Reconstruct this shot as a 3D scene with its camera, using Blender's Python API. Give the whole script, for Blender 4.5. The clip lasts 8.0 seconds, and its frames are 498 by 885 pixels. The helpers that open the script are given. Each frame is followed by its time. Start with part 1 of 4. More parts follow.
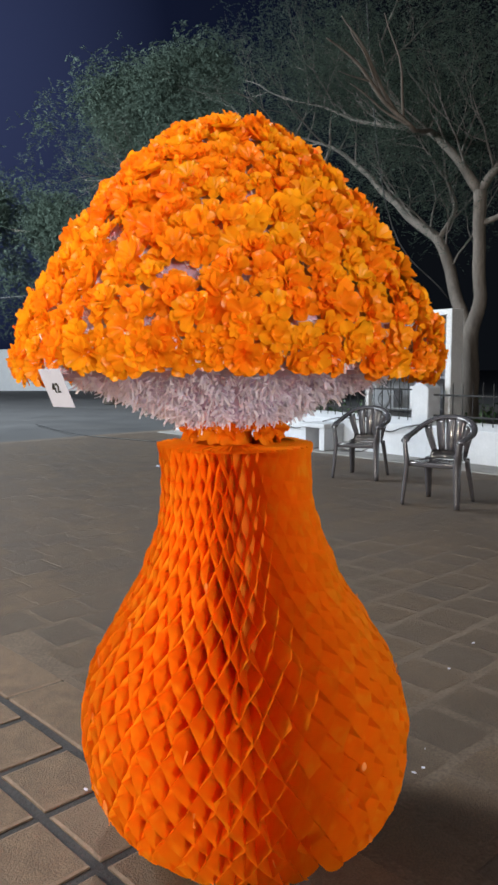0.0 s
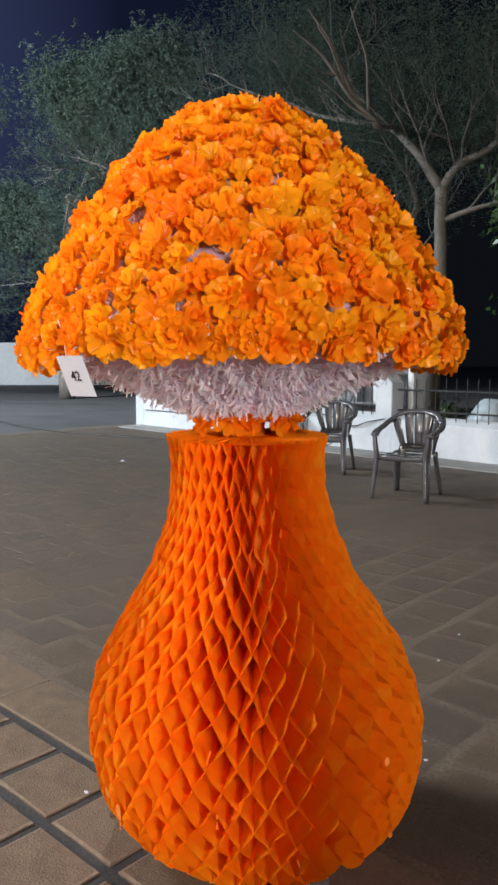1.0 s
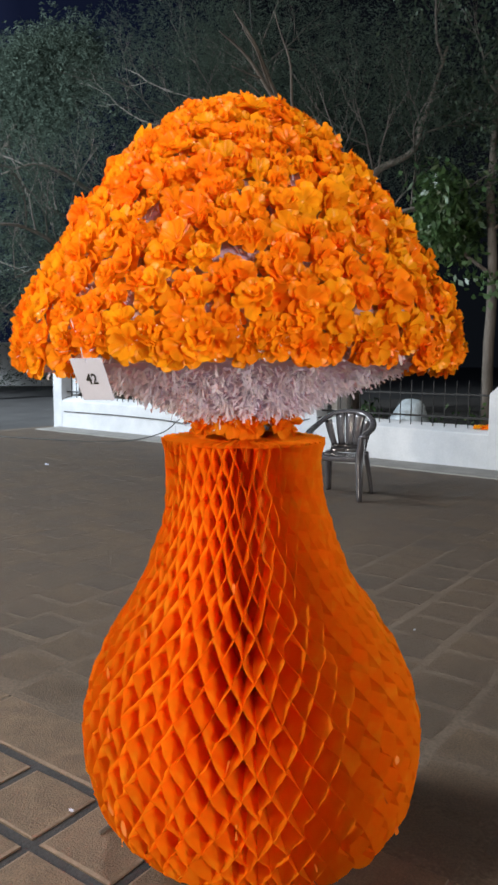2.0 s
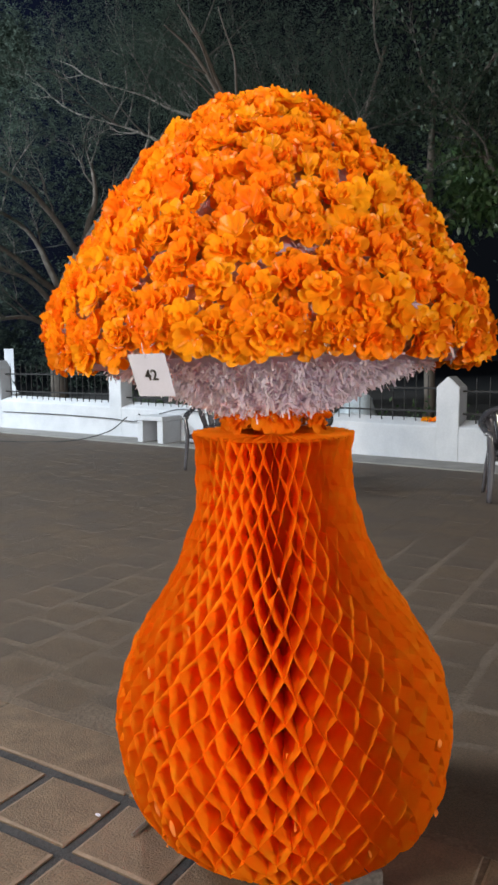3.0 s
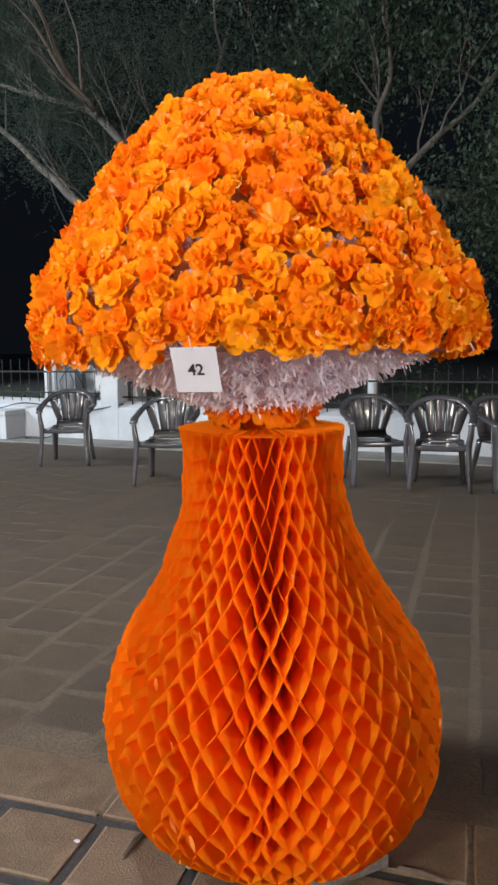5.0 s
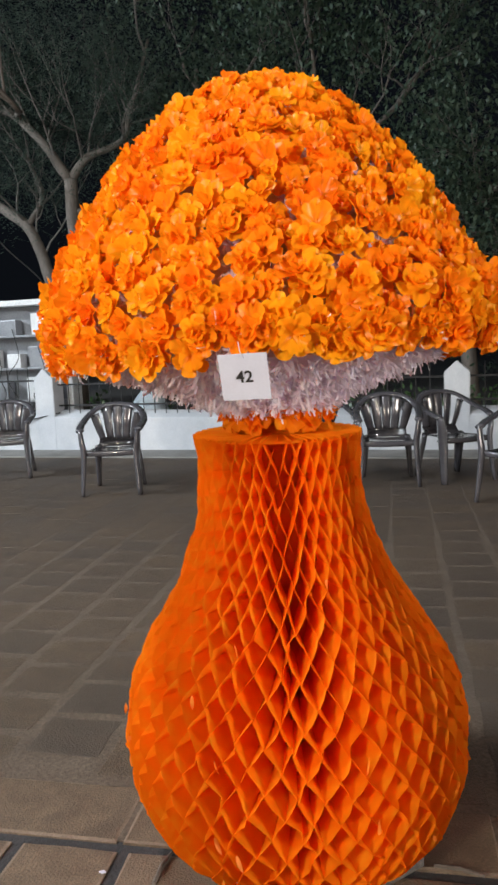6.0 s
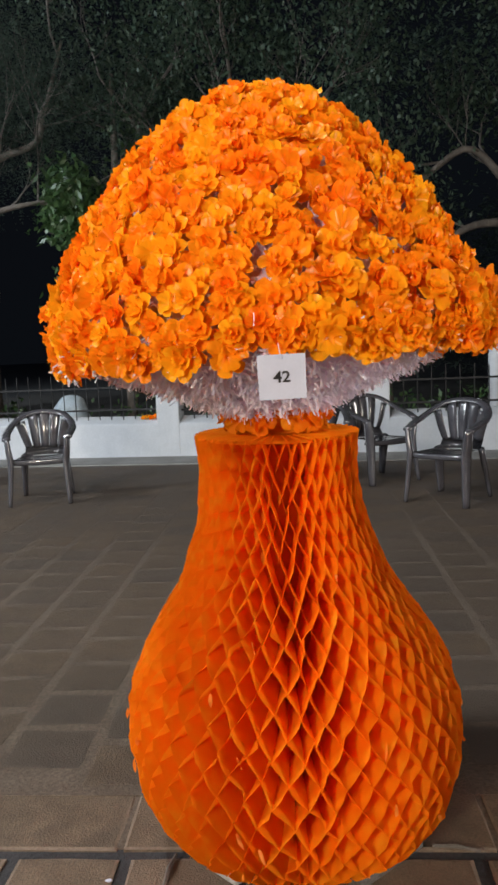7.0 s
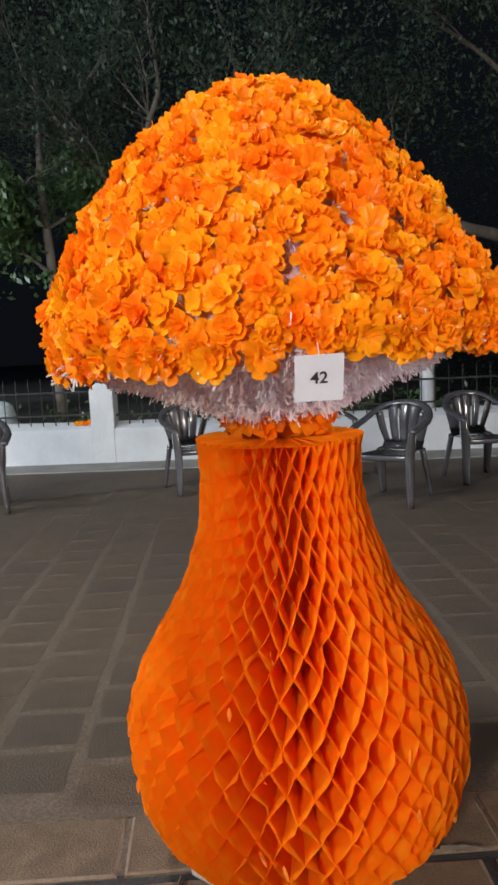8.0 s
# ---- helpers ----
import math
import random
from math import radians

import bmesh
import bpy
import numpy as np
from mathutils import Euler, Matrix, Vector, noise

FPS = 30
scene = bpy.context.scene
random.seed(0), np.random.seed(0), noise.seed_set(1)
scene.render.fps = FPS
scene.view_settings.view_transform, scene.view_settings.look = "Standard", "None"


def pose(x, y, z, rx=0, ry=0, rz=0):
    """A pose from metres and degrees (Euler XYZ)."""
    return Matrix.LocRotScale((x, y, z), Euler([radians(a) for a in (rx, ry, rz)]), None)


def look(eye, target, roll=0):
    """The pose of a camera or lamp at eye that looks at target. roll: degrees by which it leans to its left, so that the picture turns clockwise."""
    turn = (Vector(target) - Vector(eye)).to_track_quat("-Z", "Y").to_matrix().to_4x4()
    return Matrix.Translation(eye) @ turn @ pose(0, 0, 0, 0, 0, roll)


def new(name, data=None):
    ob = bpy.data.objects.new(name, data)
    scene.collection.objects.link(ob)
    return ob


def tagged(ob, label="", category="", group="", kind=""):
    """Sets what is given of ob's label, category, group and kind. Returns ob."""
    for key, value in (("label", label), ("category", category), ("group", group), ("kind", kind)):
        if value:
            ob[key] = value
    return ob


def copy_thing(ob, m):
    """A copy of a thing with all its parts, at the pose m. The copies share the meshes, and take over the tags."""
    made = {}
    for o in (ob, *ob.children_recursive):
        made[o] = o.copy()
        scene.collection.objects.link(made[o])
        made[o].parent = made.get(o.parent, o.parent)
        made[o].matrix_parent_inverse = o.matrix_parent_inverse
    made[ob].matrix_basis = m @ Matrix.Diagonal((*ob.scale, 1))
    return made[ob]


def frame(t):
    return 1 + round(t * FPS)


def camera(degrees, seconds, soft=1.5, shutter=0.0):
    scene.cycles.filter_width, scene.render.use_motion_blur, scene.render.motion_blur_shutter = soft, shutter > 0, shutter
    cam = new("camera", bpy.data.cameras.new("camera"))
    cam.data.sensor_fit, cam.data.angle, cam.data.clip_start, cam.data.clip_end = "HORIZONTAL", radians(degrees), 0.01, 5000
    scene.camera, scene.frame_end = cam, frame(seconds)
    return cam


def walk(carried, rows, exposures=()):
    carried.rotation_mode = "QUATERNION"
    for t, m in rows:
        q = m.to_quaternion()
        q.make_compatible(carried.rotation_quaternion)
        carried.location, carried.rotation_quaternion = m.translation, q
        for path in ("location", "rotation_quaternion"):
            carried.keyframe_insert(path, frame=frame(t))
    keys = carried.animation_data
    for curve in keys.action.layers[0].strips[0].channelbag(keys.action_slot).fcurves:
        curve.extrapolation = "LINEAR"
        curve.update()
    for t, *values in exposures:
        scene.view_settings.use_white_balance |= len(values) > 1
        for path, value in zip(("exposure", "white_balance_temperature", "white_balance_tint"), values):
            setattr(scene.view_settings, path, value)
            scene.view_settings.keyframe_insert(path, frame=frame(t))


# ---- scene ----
cam = camera(37.0, 8.0, soft=2.8)
PATH = [
    (0, (-0.054, 0.192, 1.301), (-0.089, 2.181, 1.099), -0.2),
    (0.5, (-0.118, 0.191, 1.298), (-0.143, 2.18, 1.091), 0.0),
    (1, (-0.208, 0.238, 1.287), (-0.12, 2.224, 1.072), 0.1),
    (1.2, (-0.262, 0.258, 1.288), (-0.127, 2.242, 1.068), -0.0),
    (2.3, (-0.509, 0.284, 1.294), (-0.113, 2.233, 1.08), 0.1),
    (2.5, (-0.574, 0.286, 1.299), (-0.137, 2.225, 1.076), -0.1),
    (3, (-0.677, 0.333, 1.287), (-0.175, 2.256, 1.064), -0.5),
    (3.5, (-0.775, 0.417, 1.293), (-0.134, 2.298, 1.067), -1.0),
    (4, (-0.875, 0.463, 1.296), (-0.144, 2.31, 1.059), -0.7),
    (4.2, (-0.894, 0.477, 1.301), (-0.132, 2.311, 1.061), -0.8),
    (5.3, (-1.122, 0.576, 1.296), (-0.126, 2.292, 1.043), -1.4),
    (5.5, (-1.161, 0.61, 1.3), (-0.135, 2.309, 1.05), -2.4),
    (6, (-1.224, 0.688, 1.309), (-0.116, 2.333, 1.055), -2.4),
    (6.5, (-1.329, 0.752, 1.314), (-0.072, 2.288, 1.067), -2.2),
    (7, (-1.432, 0.805, 1.308), (-0.124, 2.298, 1.062), -2.5),
    (7.5, (-1.49, 0.878, 1.305), (-0.132, 2.326, 1.059), -2.6),
    (8, (-1.543, 0.986, 1.31), (-0.082, 2.331, 1.066), -2.7),
]
walk(cam, [(t, look(eye, target, roll)) for t, eye, target, roll in PATH], [(0.0, -0.11), (3.0, -0.18), (4.0, -0.12), (5.5, -0.15), (6.5, -0.18), (7.0, -0.34), (7.5, -0.51), (8.0, -0.25)])

# ---------------------------------------------------------------- light
def lamp(name, eye, target, watts, size, colour):
    data = bpy.data.lights.new(name, "AREA")
    data.shape, data.size, data.energy, data.color = "DISK", size, watts, colour
    ob = new(name, data)
    ob.matrix_world = look(eye, target)
    return ob


lamp("floodlight_west", (-5.4, 0.2, 2.3), (-0.2, 2.2, 1.2), 275, 0.7, (1.0, 0.87, 0.68))
lamp("floodlight_above", (-1.3, 3.9, 5.9), (0.0, 2.2, 0.6), 180, 0.35, (1.0, 0.95, 0.88))
lamp("floodlight_south", (1.9, -4.8, 2.0), (0.0, 2.4, 1.0), 430, 2.0, (1.0, 0.91, 0.83))
lamp("floodlight_yard", (-6.5, 5.5, 5.0), (3.8, 8.5, 0.6), 700, 2.4, (0.87, 0.94, 1.0))
lamp("floodlight_street", (-13.0, 15.0, 9.5), (-5.0, 26.0, 5.5), 8000, 0.8, (0.82, 0.92, 1.0))

world = bpy.data.worlds.new("night_sky")
scene.world = world
world.use_nodes = True
wn, wl = world.node_tree.nodes, world.node_tree.links
wn.clear()
w_out, w_bg = wn.new("ShaderNodeOutputWorld"), wn.new("ShaderNodeBackground")
w_co, w_dot, w_ramp = wn.new("ShaderNodeTexCoord"), wn.new("ShaderNodeVectorMath"), wn.new("ShaderNodeValToRGB")
w_dot.operation = "DOT_PRODUCT"
w_dot.inputs[1].default_value = (-0.47, 0.82, 0.33)
w_ramp.color_ramp.elements[0].position, w_ramp.color_ramp.elements[0].color = 0.80, (0.004, 0.005, 0.007, 1)
w_ramp.color_ramp.elements[1].position, w_ramp.color_ramp.elements[1].color = 1.0, (0.036, 0.048, 0.118, 1)
w_mid = w_ramp.color_ramp.elements.new(0.93)
w_mid.color = (0.006, 0.009, 0.026, 1)
wl.new(w_co.outputs["Generated"], w_dot.inputs[0])
wl.new(w_dot.outputs["Value"], w_ramp.inputs[0])
wl.new(w_ramp.outputs[0], w_bg.inputs[0])
wl.new(w_bg.outputs[0], w_out.inputs[0])


# ---------------------------------------------------------------- materials
def mix_colour(nt, fac, a, b):
    m = nt.nodes.new("ShaderNodeMix")
    m.data_type = "RGBA"
    for sock, v in ((m.inputs[0], fac), (m.inputs[6], a), (m.inputs[7], b)):
        if hasattr(v, "is_output"):
            nt.links.new(v, sock)
        else:
            sock.default_value = v if isinstance(v, (int, float)) else (*v, 1)
    return m.outputs[2]


def noise_out(nt, scale, detail=4.0, rough=0.6, stretch=None):
    co, n = nt.nodes.new("ShaderNodeTexCoord"), nt.nodes.new("ShaderNodeTexNoise")
    n.inputs["Scale"].default_value, n.inputs["Detail"].default_value, n.inputs["Roughness"].default_value = scale, detail, rough
    src = co.outputs["Object"]
    if stretch:
        mp = nt.nodes.new("ShaderNodeMapping")
        mp.inputs["Scale"].default_value = stretch
        nt.links.new(src, mp.inputs[0])
        src = mp.outputs[0]
    nt.links.new(src, n.inputs["Vector"])
    return n.outputs["Fac"]


def steps(nt, src, lo, hi):
    m = nt.nodes.new("ShaderNodeMapRange")
    m.inputs[1].default_value, m.inputs[2].default_value = lo, hi
    nt.links.new(src, m.inputs[0])
    return m.outputs[0]


def random_value(nt):
    """A random value for each object and each loose piece of a mesh."""
    a, b, c = nt.nodes.new("ShaderNodeObjectInfo"), nt.nodes.new("ShaderNodeNewGeometry"), nt.nodes.new("ShaderNodeMath")
    f = nt.nodes.new("ShaderNodeMath")
    c.operation, f.operation = "ADD", "FRACT"
    nt.links.new(a.outputs["Random"], c.inputs[0])
    nt.links.new(b.outputs["Random Per Island"], c.inputs[1])
    nt.links.new(c.outputs[0], f.inputs[0])
    return f.outputs[0]


def material(name, dark, light, rough=0.7, scale=8.0, fine=90.0, bump=0.15, metal=0.0, vary=0.0, vary_to=(0.5, 0.5, 0.5),
             stain=0.0, stain_colour=(0.05, 0.045, 0.04), stretch=None, spec=0.5, clear=0.0, rough_vary=0.15, grit=1.0):
    mat = bpy.data.materials.new(name)
    mat.use_nodes = True
    nt = mat.node_tree
    bsdf = nt.nodes["Principled BSDF"]
    big, small = noise_out(nt, scale, 5, 0.62, stretch), noise_out(nt, fine, 3, 0.6, stretch)
    col = mix_colour(nt, steps(nt, big, 0.3, 0.7), dark, light)
    grain = mix_colour(nt, steps(nt, small, 0.35, 0.7), [1 - 0.22 * grit] * 3, [1 + 0.08 * grit] * 3)
    mul = nt.nodes.new("ShaderNodeMix")
    mul.data_type, mul.blend_type = "RGBA", "MULTIPLY"
    mul.inputs[0].default_value = 1.0
    nt.links.new(col, mul.inputs[6])
    nt.links.new(grain, mul.inputs[7])
    col = mul.outputs[2]
    if vary:
        sc = nt.nodes.new("ShaderNodeMath")
        sc.operation = "MULTIPLY"
        sc.inputs[1].default_value = vary
        nt.links.new(random_value(nt), sc.inputs[0])
        col = mix_colour(nt, sc.outputs[0], col, vary_to)
    if stain:
        st = noise_out(nt, scale * 0.37, 6, 0.7)
        sc = nt.nodes.new("ShaderNodeMath")
        sc.operation = "MULTIPLY"
        sc.inputs[1].default_value = stain
        nt.links.new(steps(nt, st, 0.52, 0.72), sc.inputs[0])
        col = mix_colour(nt, sc.outputs[0], col, stain_colour)
    nt.links.new(col, bsdf.inputs["Base Color"])
    bsdf.inputs["Metallic"].default_value = metal
    bsdf.inputs["Specular IOR Level"].default_value = spec
    bsdf.inputs["Coat Weight"].default_value = clear
    rr = nt.nodes.new("ShaderNodeMapRange")
    rr.inputs[3].default_value, rr.inputs[4].default_value = max(0.02, rough - rough_vary), min(1.0, rough + rough_vary)
    nt.links.new(big, rr.inputs[0])
    nt.links.new(rr.outputs[0], bsdf.inputs["Roughness"])
    if bump:
        bp = nt.nodes.new("ShaderNodeBump")
        bp.inputs["Strength"].default_value, bp.inputs["Distance"].default_value = bump, 0.01
        nt.links.new(small, bp.inputs["Height"])
        nt.links.new(bp.outputs[0], bsdf.inputs["Normal"])
    return mat


def sheet_material(name, dark, light, vary_to, vary, through_light, scale=14.0, rough=0.55, gloss=0.06, fine=160.0, bump=0.25, whole=False, patch=None):
    """Thin paper, cloth or leaf: it scatters light back and lets some through."""
    mat = bpy.data.materials.new(name)
    mat.use_nodes = True
    nt = mat.node_tree
    nt.nodes.remove(nt.nodes["Principled BSDF"])
    out = nt.nodes["Material Output"]
    col = mix_colour(nt, steps(nt, noise_out(nt, scale, 4, 0.6), 0.3, 0.7), dark, light)
    sc = nt.nodes.new("ShaderNodeMath")
    sc.operation = "MULTIPLY"
    sc.inputs[1].default_value = vary
    nt.links.new(nt.nodes.new("ShaderNodeObjectInfo").outputs["Random"] if whole else random_value(nt), sc.inputs[0])
    col = mix_colour(nt, sc.outputs[0], col, vary_to)
    if patch:
        pm = nt.nodes.new("ShaderNodeMath")
        pm.operation = "MULTIPLY"
        pm.inputs[1].default_value = 0.6
        nt.links.new(steps(nt, noise_out(nt, 19.0, 2, 0.5), 0.54, 0.68), pm.inputs[0])
        col = mix_colour(nt, pm.outputs[0], col, patch)
    bp = nt.nodes.new("ShaderNodeBump")
    bp.inputs["Strength"].default_value, bp.inputs["Distance"].default_value = bump, 0.004
    nt.links.new(noise_out(nt, fine, 3, 0.6), bp.inputs["Height"])
    d, t, g = (nt.nodes.new(k) for k in ("ShaderNodeBsdfDiffuse", "ShaderNodeBsdfTranslucent", "ShaderNodeBsdfGlossy"))
    m1, m2 = nt.nodes.new("ShaderNodeMixShader"), nt.nodes.new("ShaderNodeMixShader")
    nt.links.new(col, d.inputs[0])
    nt.links.new(col, t.inputs[0])
    for k in (d, g):
        nt.links.new(bp.outputs[0], k.inputs["Normal"])
    g.inputs["Roughness"].default_value = rough
    m1.inputs[0].default_value, m2.inputs[0].default_value = through_light, gloss
    nt.links.new(d.outputs[0], m1.inputs[1])
    nt.links.new(t.outputs[0], m1.inputs[2])
    nt.links.new(m1.outputs[0], m2.inputs[1])
    nt.links.new(g.outputs[0], m2.inputs[2])
    nt.links.new(m2.outputs[0], out.inputs[0])
    return mat


PETAL = sheet_material("orange_petal_cloth", (0.96, 0.190, 0.006), (0.98, 0.290, 0.009), (1.0, 0.53, 0.014), 0.75, 0.33, 30, 0.30, 0.016, bump=0.08, whole=True)
PETAL_MASS = sheet_material("orange_petal_cloth_massed", (0.96, 0.190, 0.006), (0.98, 0.290, 0.009), (1.0, 0.53, 0.014), 0.75, 0.33, 30, 0.30, 0.016, bump=0.08)
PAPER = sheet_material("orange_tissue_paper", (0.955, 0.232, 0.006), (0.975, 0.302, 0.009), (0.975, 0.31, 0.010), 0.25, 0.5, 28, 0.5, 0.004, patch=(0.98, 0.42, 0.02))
FLAP = sheet_material("light_orange_paper_edge", (0.92, 0.22, 0.01), (0.95, 0.30, 0.03), (0.96, 0.38, 0.07), 0.7, 0.4, 9, 0.5, 0.02)
TINSEL = sheet_material("lilac_foil_fringe", (0.86, 0.83, 1.0), (0.92, 0.90, 1.0), (0.98, 0.97, 1.0), 0.8, 0.48, 20, 0.4, 0.06)
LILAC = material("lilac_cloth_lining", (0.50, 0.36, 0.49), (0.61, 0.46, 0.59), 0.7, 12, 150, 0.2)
UNDER = sheet_material("pale_lilac_cloth", (0.76, 0.64, 0.84), (0.84, 0.73, 0.90), (0.82, 0.71, 0.90), 0.2, 0.3, 12, 0.5, 0.02)
CARD = material("white_paper_card", (0.60, 0.63, 0.79), (0.65, 0.68, 0.84), 0.6, 20, 200, 0.0, grit=0.12)
INK = material("black_print", (0.02, 0.02, 0.022), (0.035, 0.035, 0.04), 0.5, 40, 200, 0.0)
STONE = material("brown_stone_paver", (0.102, 0.072, 0.048), (0.222, 0.162, 0.113), 0.75, 11, 150, 0.6, vary=0.5, vary_to=(0.160, 0.117, 0.084), stain=0.65, stain_colour=(0.090, 0.069, 0.052), grit=1.7)
FIELD = material("grey_brown_stone_paver", (0.088, 0.062, 0.042), (0.170, 0.122, 0.083), 0.66, 7.5, 130, 0.8, vary=0.85, vary_to=(0.078, 0.061, 0.049), stain=0.75, stain_colour=(0.048, 0.038, 0.032), grit=2.0)
MORTAR = material("dark_joint_mortar", (0.024, 0.025, 0.029), (0.048, 0.048, 0.054), 0.8, 10, 80, 0.5)
STONE_EDGE = material("worn_pale_stone_edge", (0.165, 0.122, 0.090), (0.26, 0.20, 0.155), 0.85, 14, 120, 0.3)
PALE_MORTAR = material("pale_joint_mortar", (0.106, 0.081, 0.061), (0.162, 0.127, 0.099), 0.85, 7, 70, 0.5, stain=0.6, stain_colour=(0.080, 0.066, 0.055), grit=1.6)
ASPHALT = material("grey_yard_ground", (0.046, 0.046, 0.048), (0.078, 0.077, 0.078), 0.75, 0.9, 25, 0.4, stain=0.4)
CONCRETE = material("grey_concrete", (0.20, 0.19, 0.18), (0.31, 0.30, 0.285), 0.85, 3, 60, 0.4, stain=0.5)
BLOCK = material("weathered_stone_block", (0.10, 0.088, 0.078), (0.19, 0.172, 0.155), 0.85, 9, 90, 0.5, stain=0.5, grit=1.6)
SLAB = material("pale_worn_slab", (0.42, 0.39, 0.36), (0.58, 0.55, 0.52), 0.85, 9, 90, 0.5, stain=0.5)
WHITE = material("whitewashed_masonry", (0.52, 0.54, 0.575), (0.66, 0.675, 0.705), 0.85, 2.2, 40, 0.10, stain=0.28, stain_colour=(0.42, 0.43, 0.45), grit=0.25)
IRON = material("black_painted_iron", (0.007, 0.007, 0.008), (0.013, 0.012, 0.012), 0.6, 20, 150, 0.2)
PLASTIC = material("dark_grey_glossy_plastic", (0.062, 0.060, 0.070), (0.095, 0.092, 0.105), 0.20, 6, 120, 0.05, spec=0.9, clear=1.0, rough_vary=0.08)
STEEL = material("white_painted_steel", (0.70, 0.71, 0.73), (0.78, 0.79, 0.80), 0.45, 5, 60, 0.1, stain=0.2, stain_colour=(0.4, 0.4, 0.42))
GREY_PANEL = material("grey_sheet_metal", (0.27, 0.28, 0.30), (0.36, 0.37, 0.39), 0.4, 4, 50, 0.1, metal=0.4)
TARP = material("pale_blue_tarpaulin", (0.40, 0.48, 0.54), (0.55, 0.62, 0.67), 0.45, 5, 60, 0.4)
CABLE = material("black_cable_rubber", (0.02, 0.02, 0.022), (0.035, 0.035, 0.037), 0.5, 20, 150, 0.05)
BARK = material("grey_brown_bark", (0.095, 0.080, 0.068), (0.20, 0.170, 0.145), 0.9, 5, 35, 0.9, stretch=(1, 1, 0.25), stain=0.3)
PALE_BARK = material("bare_pale_twig", (0.110, 0.096, 0.086), (0.180, 0.158, 0.141), 0.9, 5, 40, 0.6)
FEATHER = sheet_material("feathery_green_leaf", (0.047, 0.071, 0.058), (0.069, 0.097, 0.076), (0.090, 0.116, 0.090), 0.5, 0.35, 1.2, 0.6, 0.006)
BROAD = sheet_material("broad_green_leaf", (0.040, 0.095, 0.035), (0.06, 0.125, 0.045), (0.10, 0.17, 0.055), 0.8, 0.3, 2.0, 0.4, 0.07)
MIXED = sheet_material("small_green_leaf", (0.034, 0.062, 0.044), (0.050, 0.082, 0.057), (0.090, 0.125, 0.080), 0.8, 0.35, 1.6, 0.45, 0.02)
SOIL = material("dark_garden_soil", (0.035, 0.031, 0.028), (0.075, 0.068, 0.062), 0.95, 2, 30, 0.8)
POLE_PAINT = material("rusty_painted_pole", (0.30, 0.18, 0.12), (0.42, 0.27, 0.19), 0.7, 4, 50, 0.3, stain=0.4)
GLOW = bpy.data.materials.new("lit_lamp_glass")
GLOW.use_nodes = True
GLOW.node_tree.nodes["Principled BSDF"].inputs["Emission Color"].default_value = (0.9, 0.95, 1.0, 1)
GLOW.node_tree.nodes["Principled BSDF"].inputs["Emission Strength"].default_value = 14.0


# ---------------------------------------------------------------- builders
def mesh_of(name, bm, mat, smooth=False):
    me = bpy.data.meshes.new(name)
    bm.to_mesh(me)
    bm.free()
    me.materials.append(mat)
    if smooth:
        me.polygons.foreach_set("use_smooth", [True] * len(me.polygons))
    return me


def part(name, bm, mat, parent=None, label="", smooth=False):
    ob = new(name, mesh_of(name, bm, mat, smooth))
    ob.parent = parent
    return tagged(ob, label)


def empty(name, m=None):
    ob = new(name)
    ob.empty_display_size = 0.1
    if m is not None:
        ob.matrix_world = m
    return ob


def add_box(bm, lo, hi, bevel=0.0, m=None):
    v = [bm.verts.new((x, y, z)) for z in (lo[2], hi[2]) for x, y in ((lo[0], lo[1]), (hi[0], lo[1]), (hi[0], hi[1]), (lo[0], hi[1]))]
    f = [bm.faces.new([v[i] for i in q]) for q in ((3, 2, 1, 0), (4, 5, 6, 7), (0, 1, 5, 4), (1, 2, 6, 5), (2, 3, 7, 6), (3, 0, 4, 7))]
    if m is not None:
        bmesh.ops.transform(bm, matrix=m, verts=v)
    if bevel:
        edges = {e for q in f for e in q.edges}
        bmesh.ops.bevel(bm, geom=list(edges), offset=bevel, segments=2, profile=0.6, affect="EDGES")


def box(lo, hi, bevel=0.0, m=None):
    bm = bmesh.new()
    add_box(bm, lo, hi, bevel, m)
    return bm


def smooth_path(points, per=5):
    """A Catmull-Rom line through the points."""
    p = [Vector(q) for q in points]
    p = [2 * p[0] - p[1], *p, 2 * p[-1] - p[-2]]
    out = []
    for a, b, c, d in zip(p, p[1:], p[2:], p[3:]):
        for k in range(per):
            t = k / per
            out.append(0.5 * (2 * b + (c - a) * t + (2 * a - 5 * b + 4 * c - d) * t * t + (3 * b - a - 3 * c + d) * t ** 3))
    return out + [p[-2]]


def add_tube(bm, points, radii, sides=6, flat=1.0, up=None):
    """A tube along the points; flat squeezes its section along the direction up."""
    rings, n = [], len(points)
    last = None
    for i, p in enumerate(points):
        d = (Vector(points[min(i + 1, n - 1)]) - Vector(points[max(i - 1, 0)])).normalized()
        ref = Vector(up) if up else (last if last is not None else (Vector((0, 0, 1)) if abs(d.z) < 0.9 else Vector((1, 0, 0))))
        a = d.cross(ref)
        if a.length < 1e-4:
            a = d.orthogonal()
        a.normalize()
        b = a.cross(d).normalized()
        last = b
        r = radii if isinstance(radii, (int, float)) else radii[i]
        rings.append([bm.verts.new(Vector(p) + a * (r * math.cos(2 * math.pi * k / sides + math.pi / sides)) + b * (r * flat * math.sin(2 * math.pi * k / sides + math.pi / sides))) for k in range(sides)])
    for r0, r1 in zip(rings, rings[1:]):
        for k in range(sides):
            bm.faces.new((r0[k], r0[(k + 1) % sides], r1[(k + 1) % sides], r1[k]))
    bm.faces.new(rings[0][::-1])
    bm.faces.new(rings[-1])


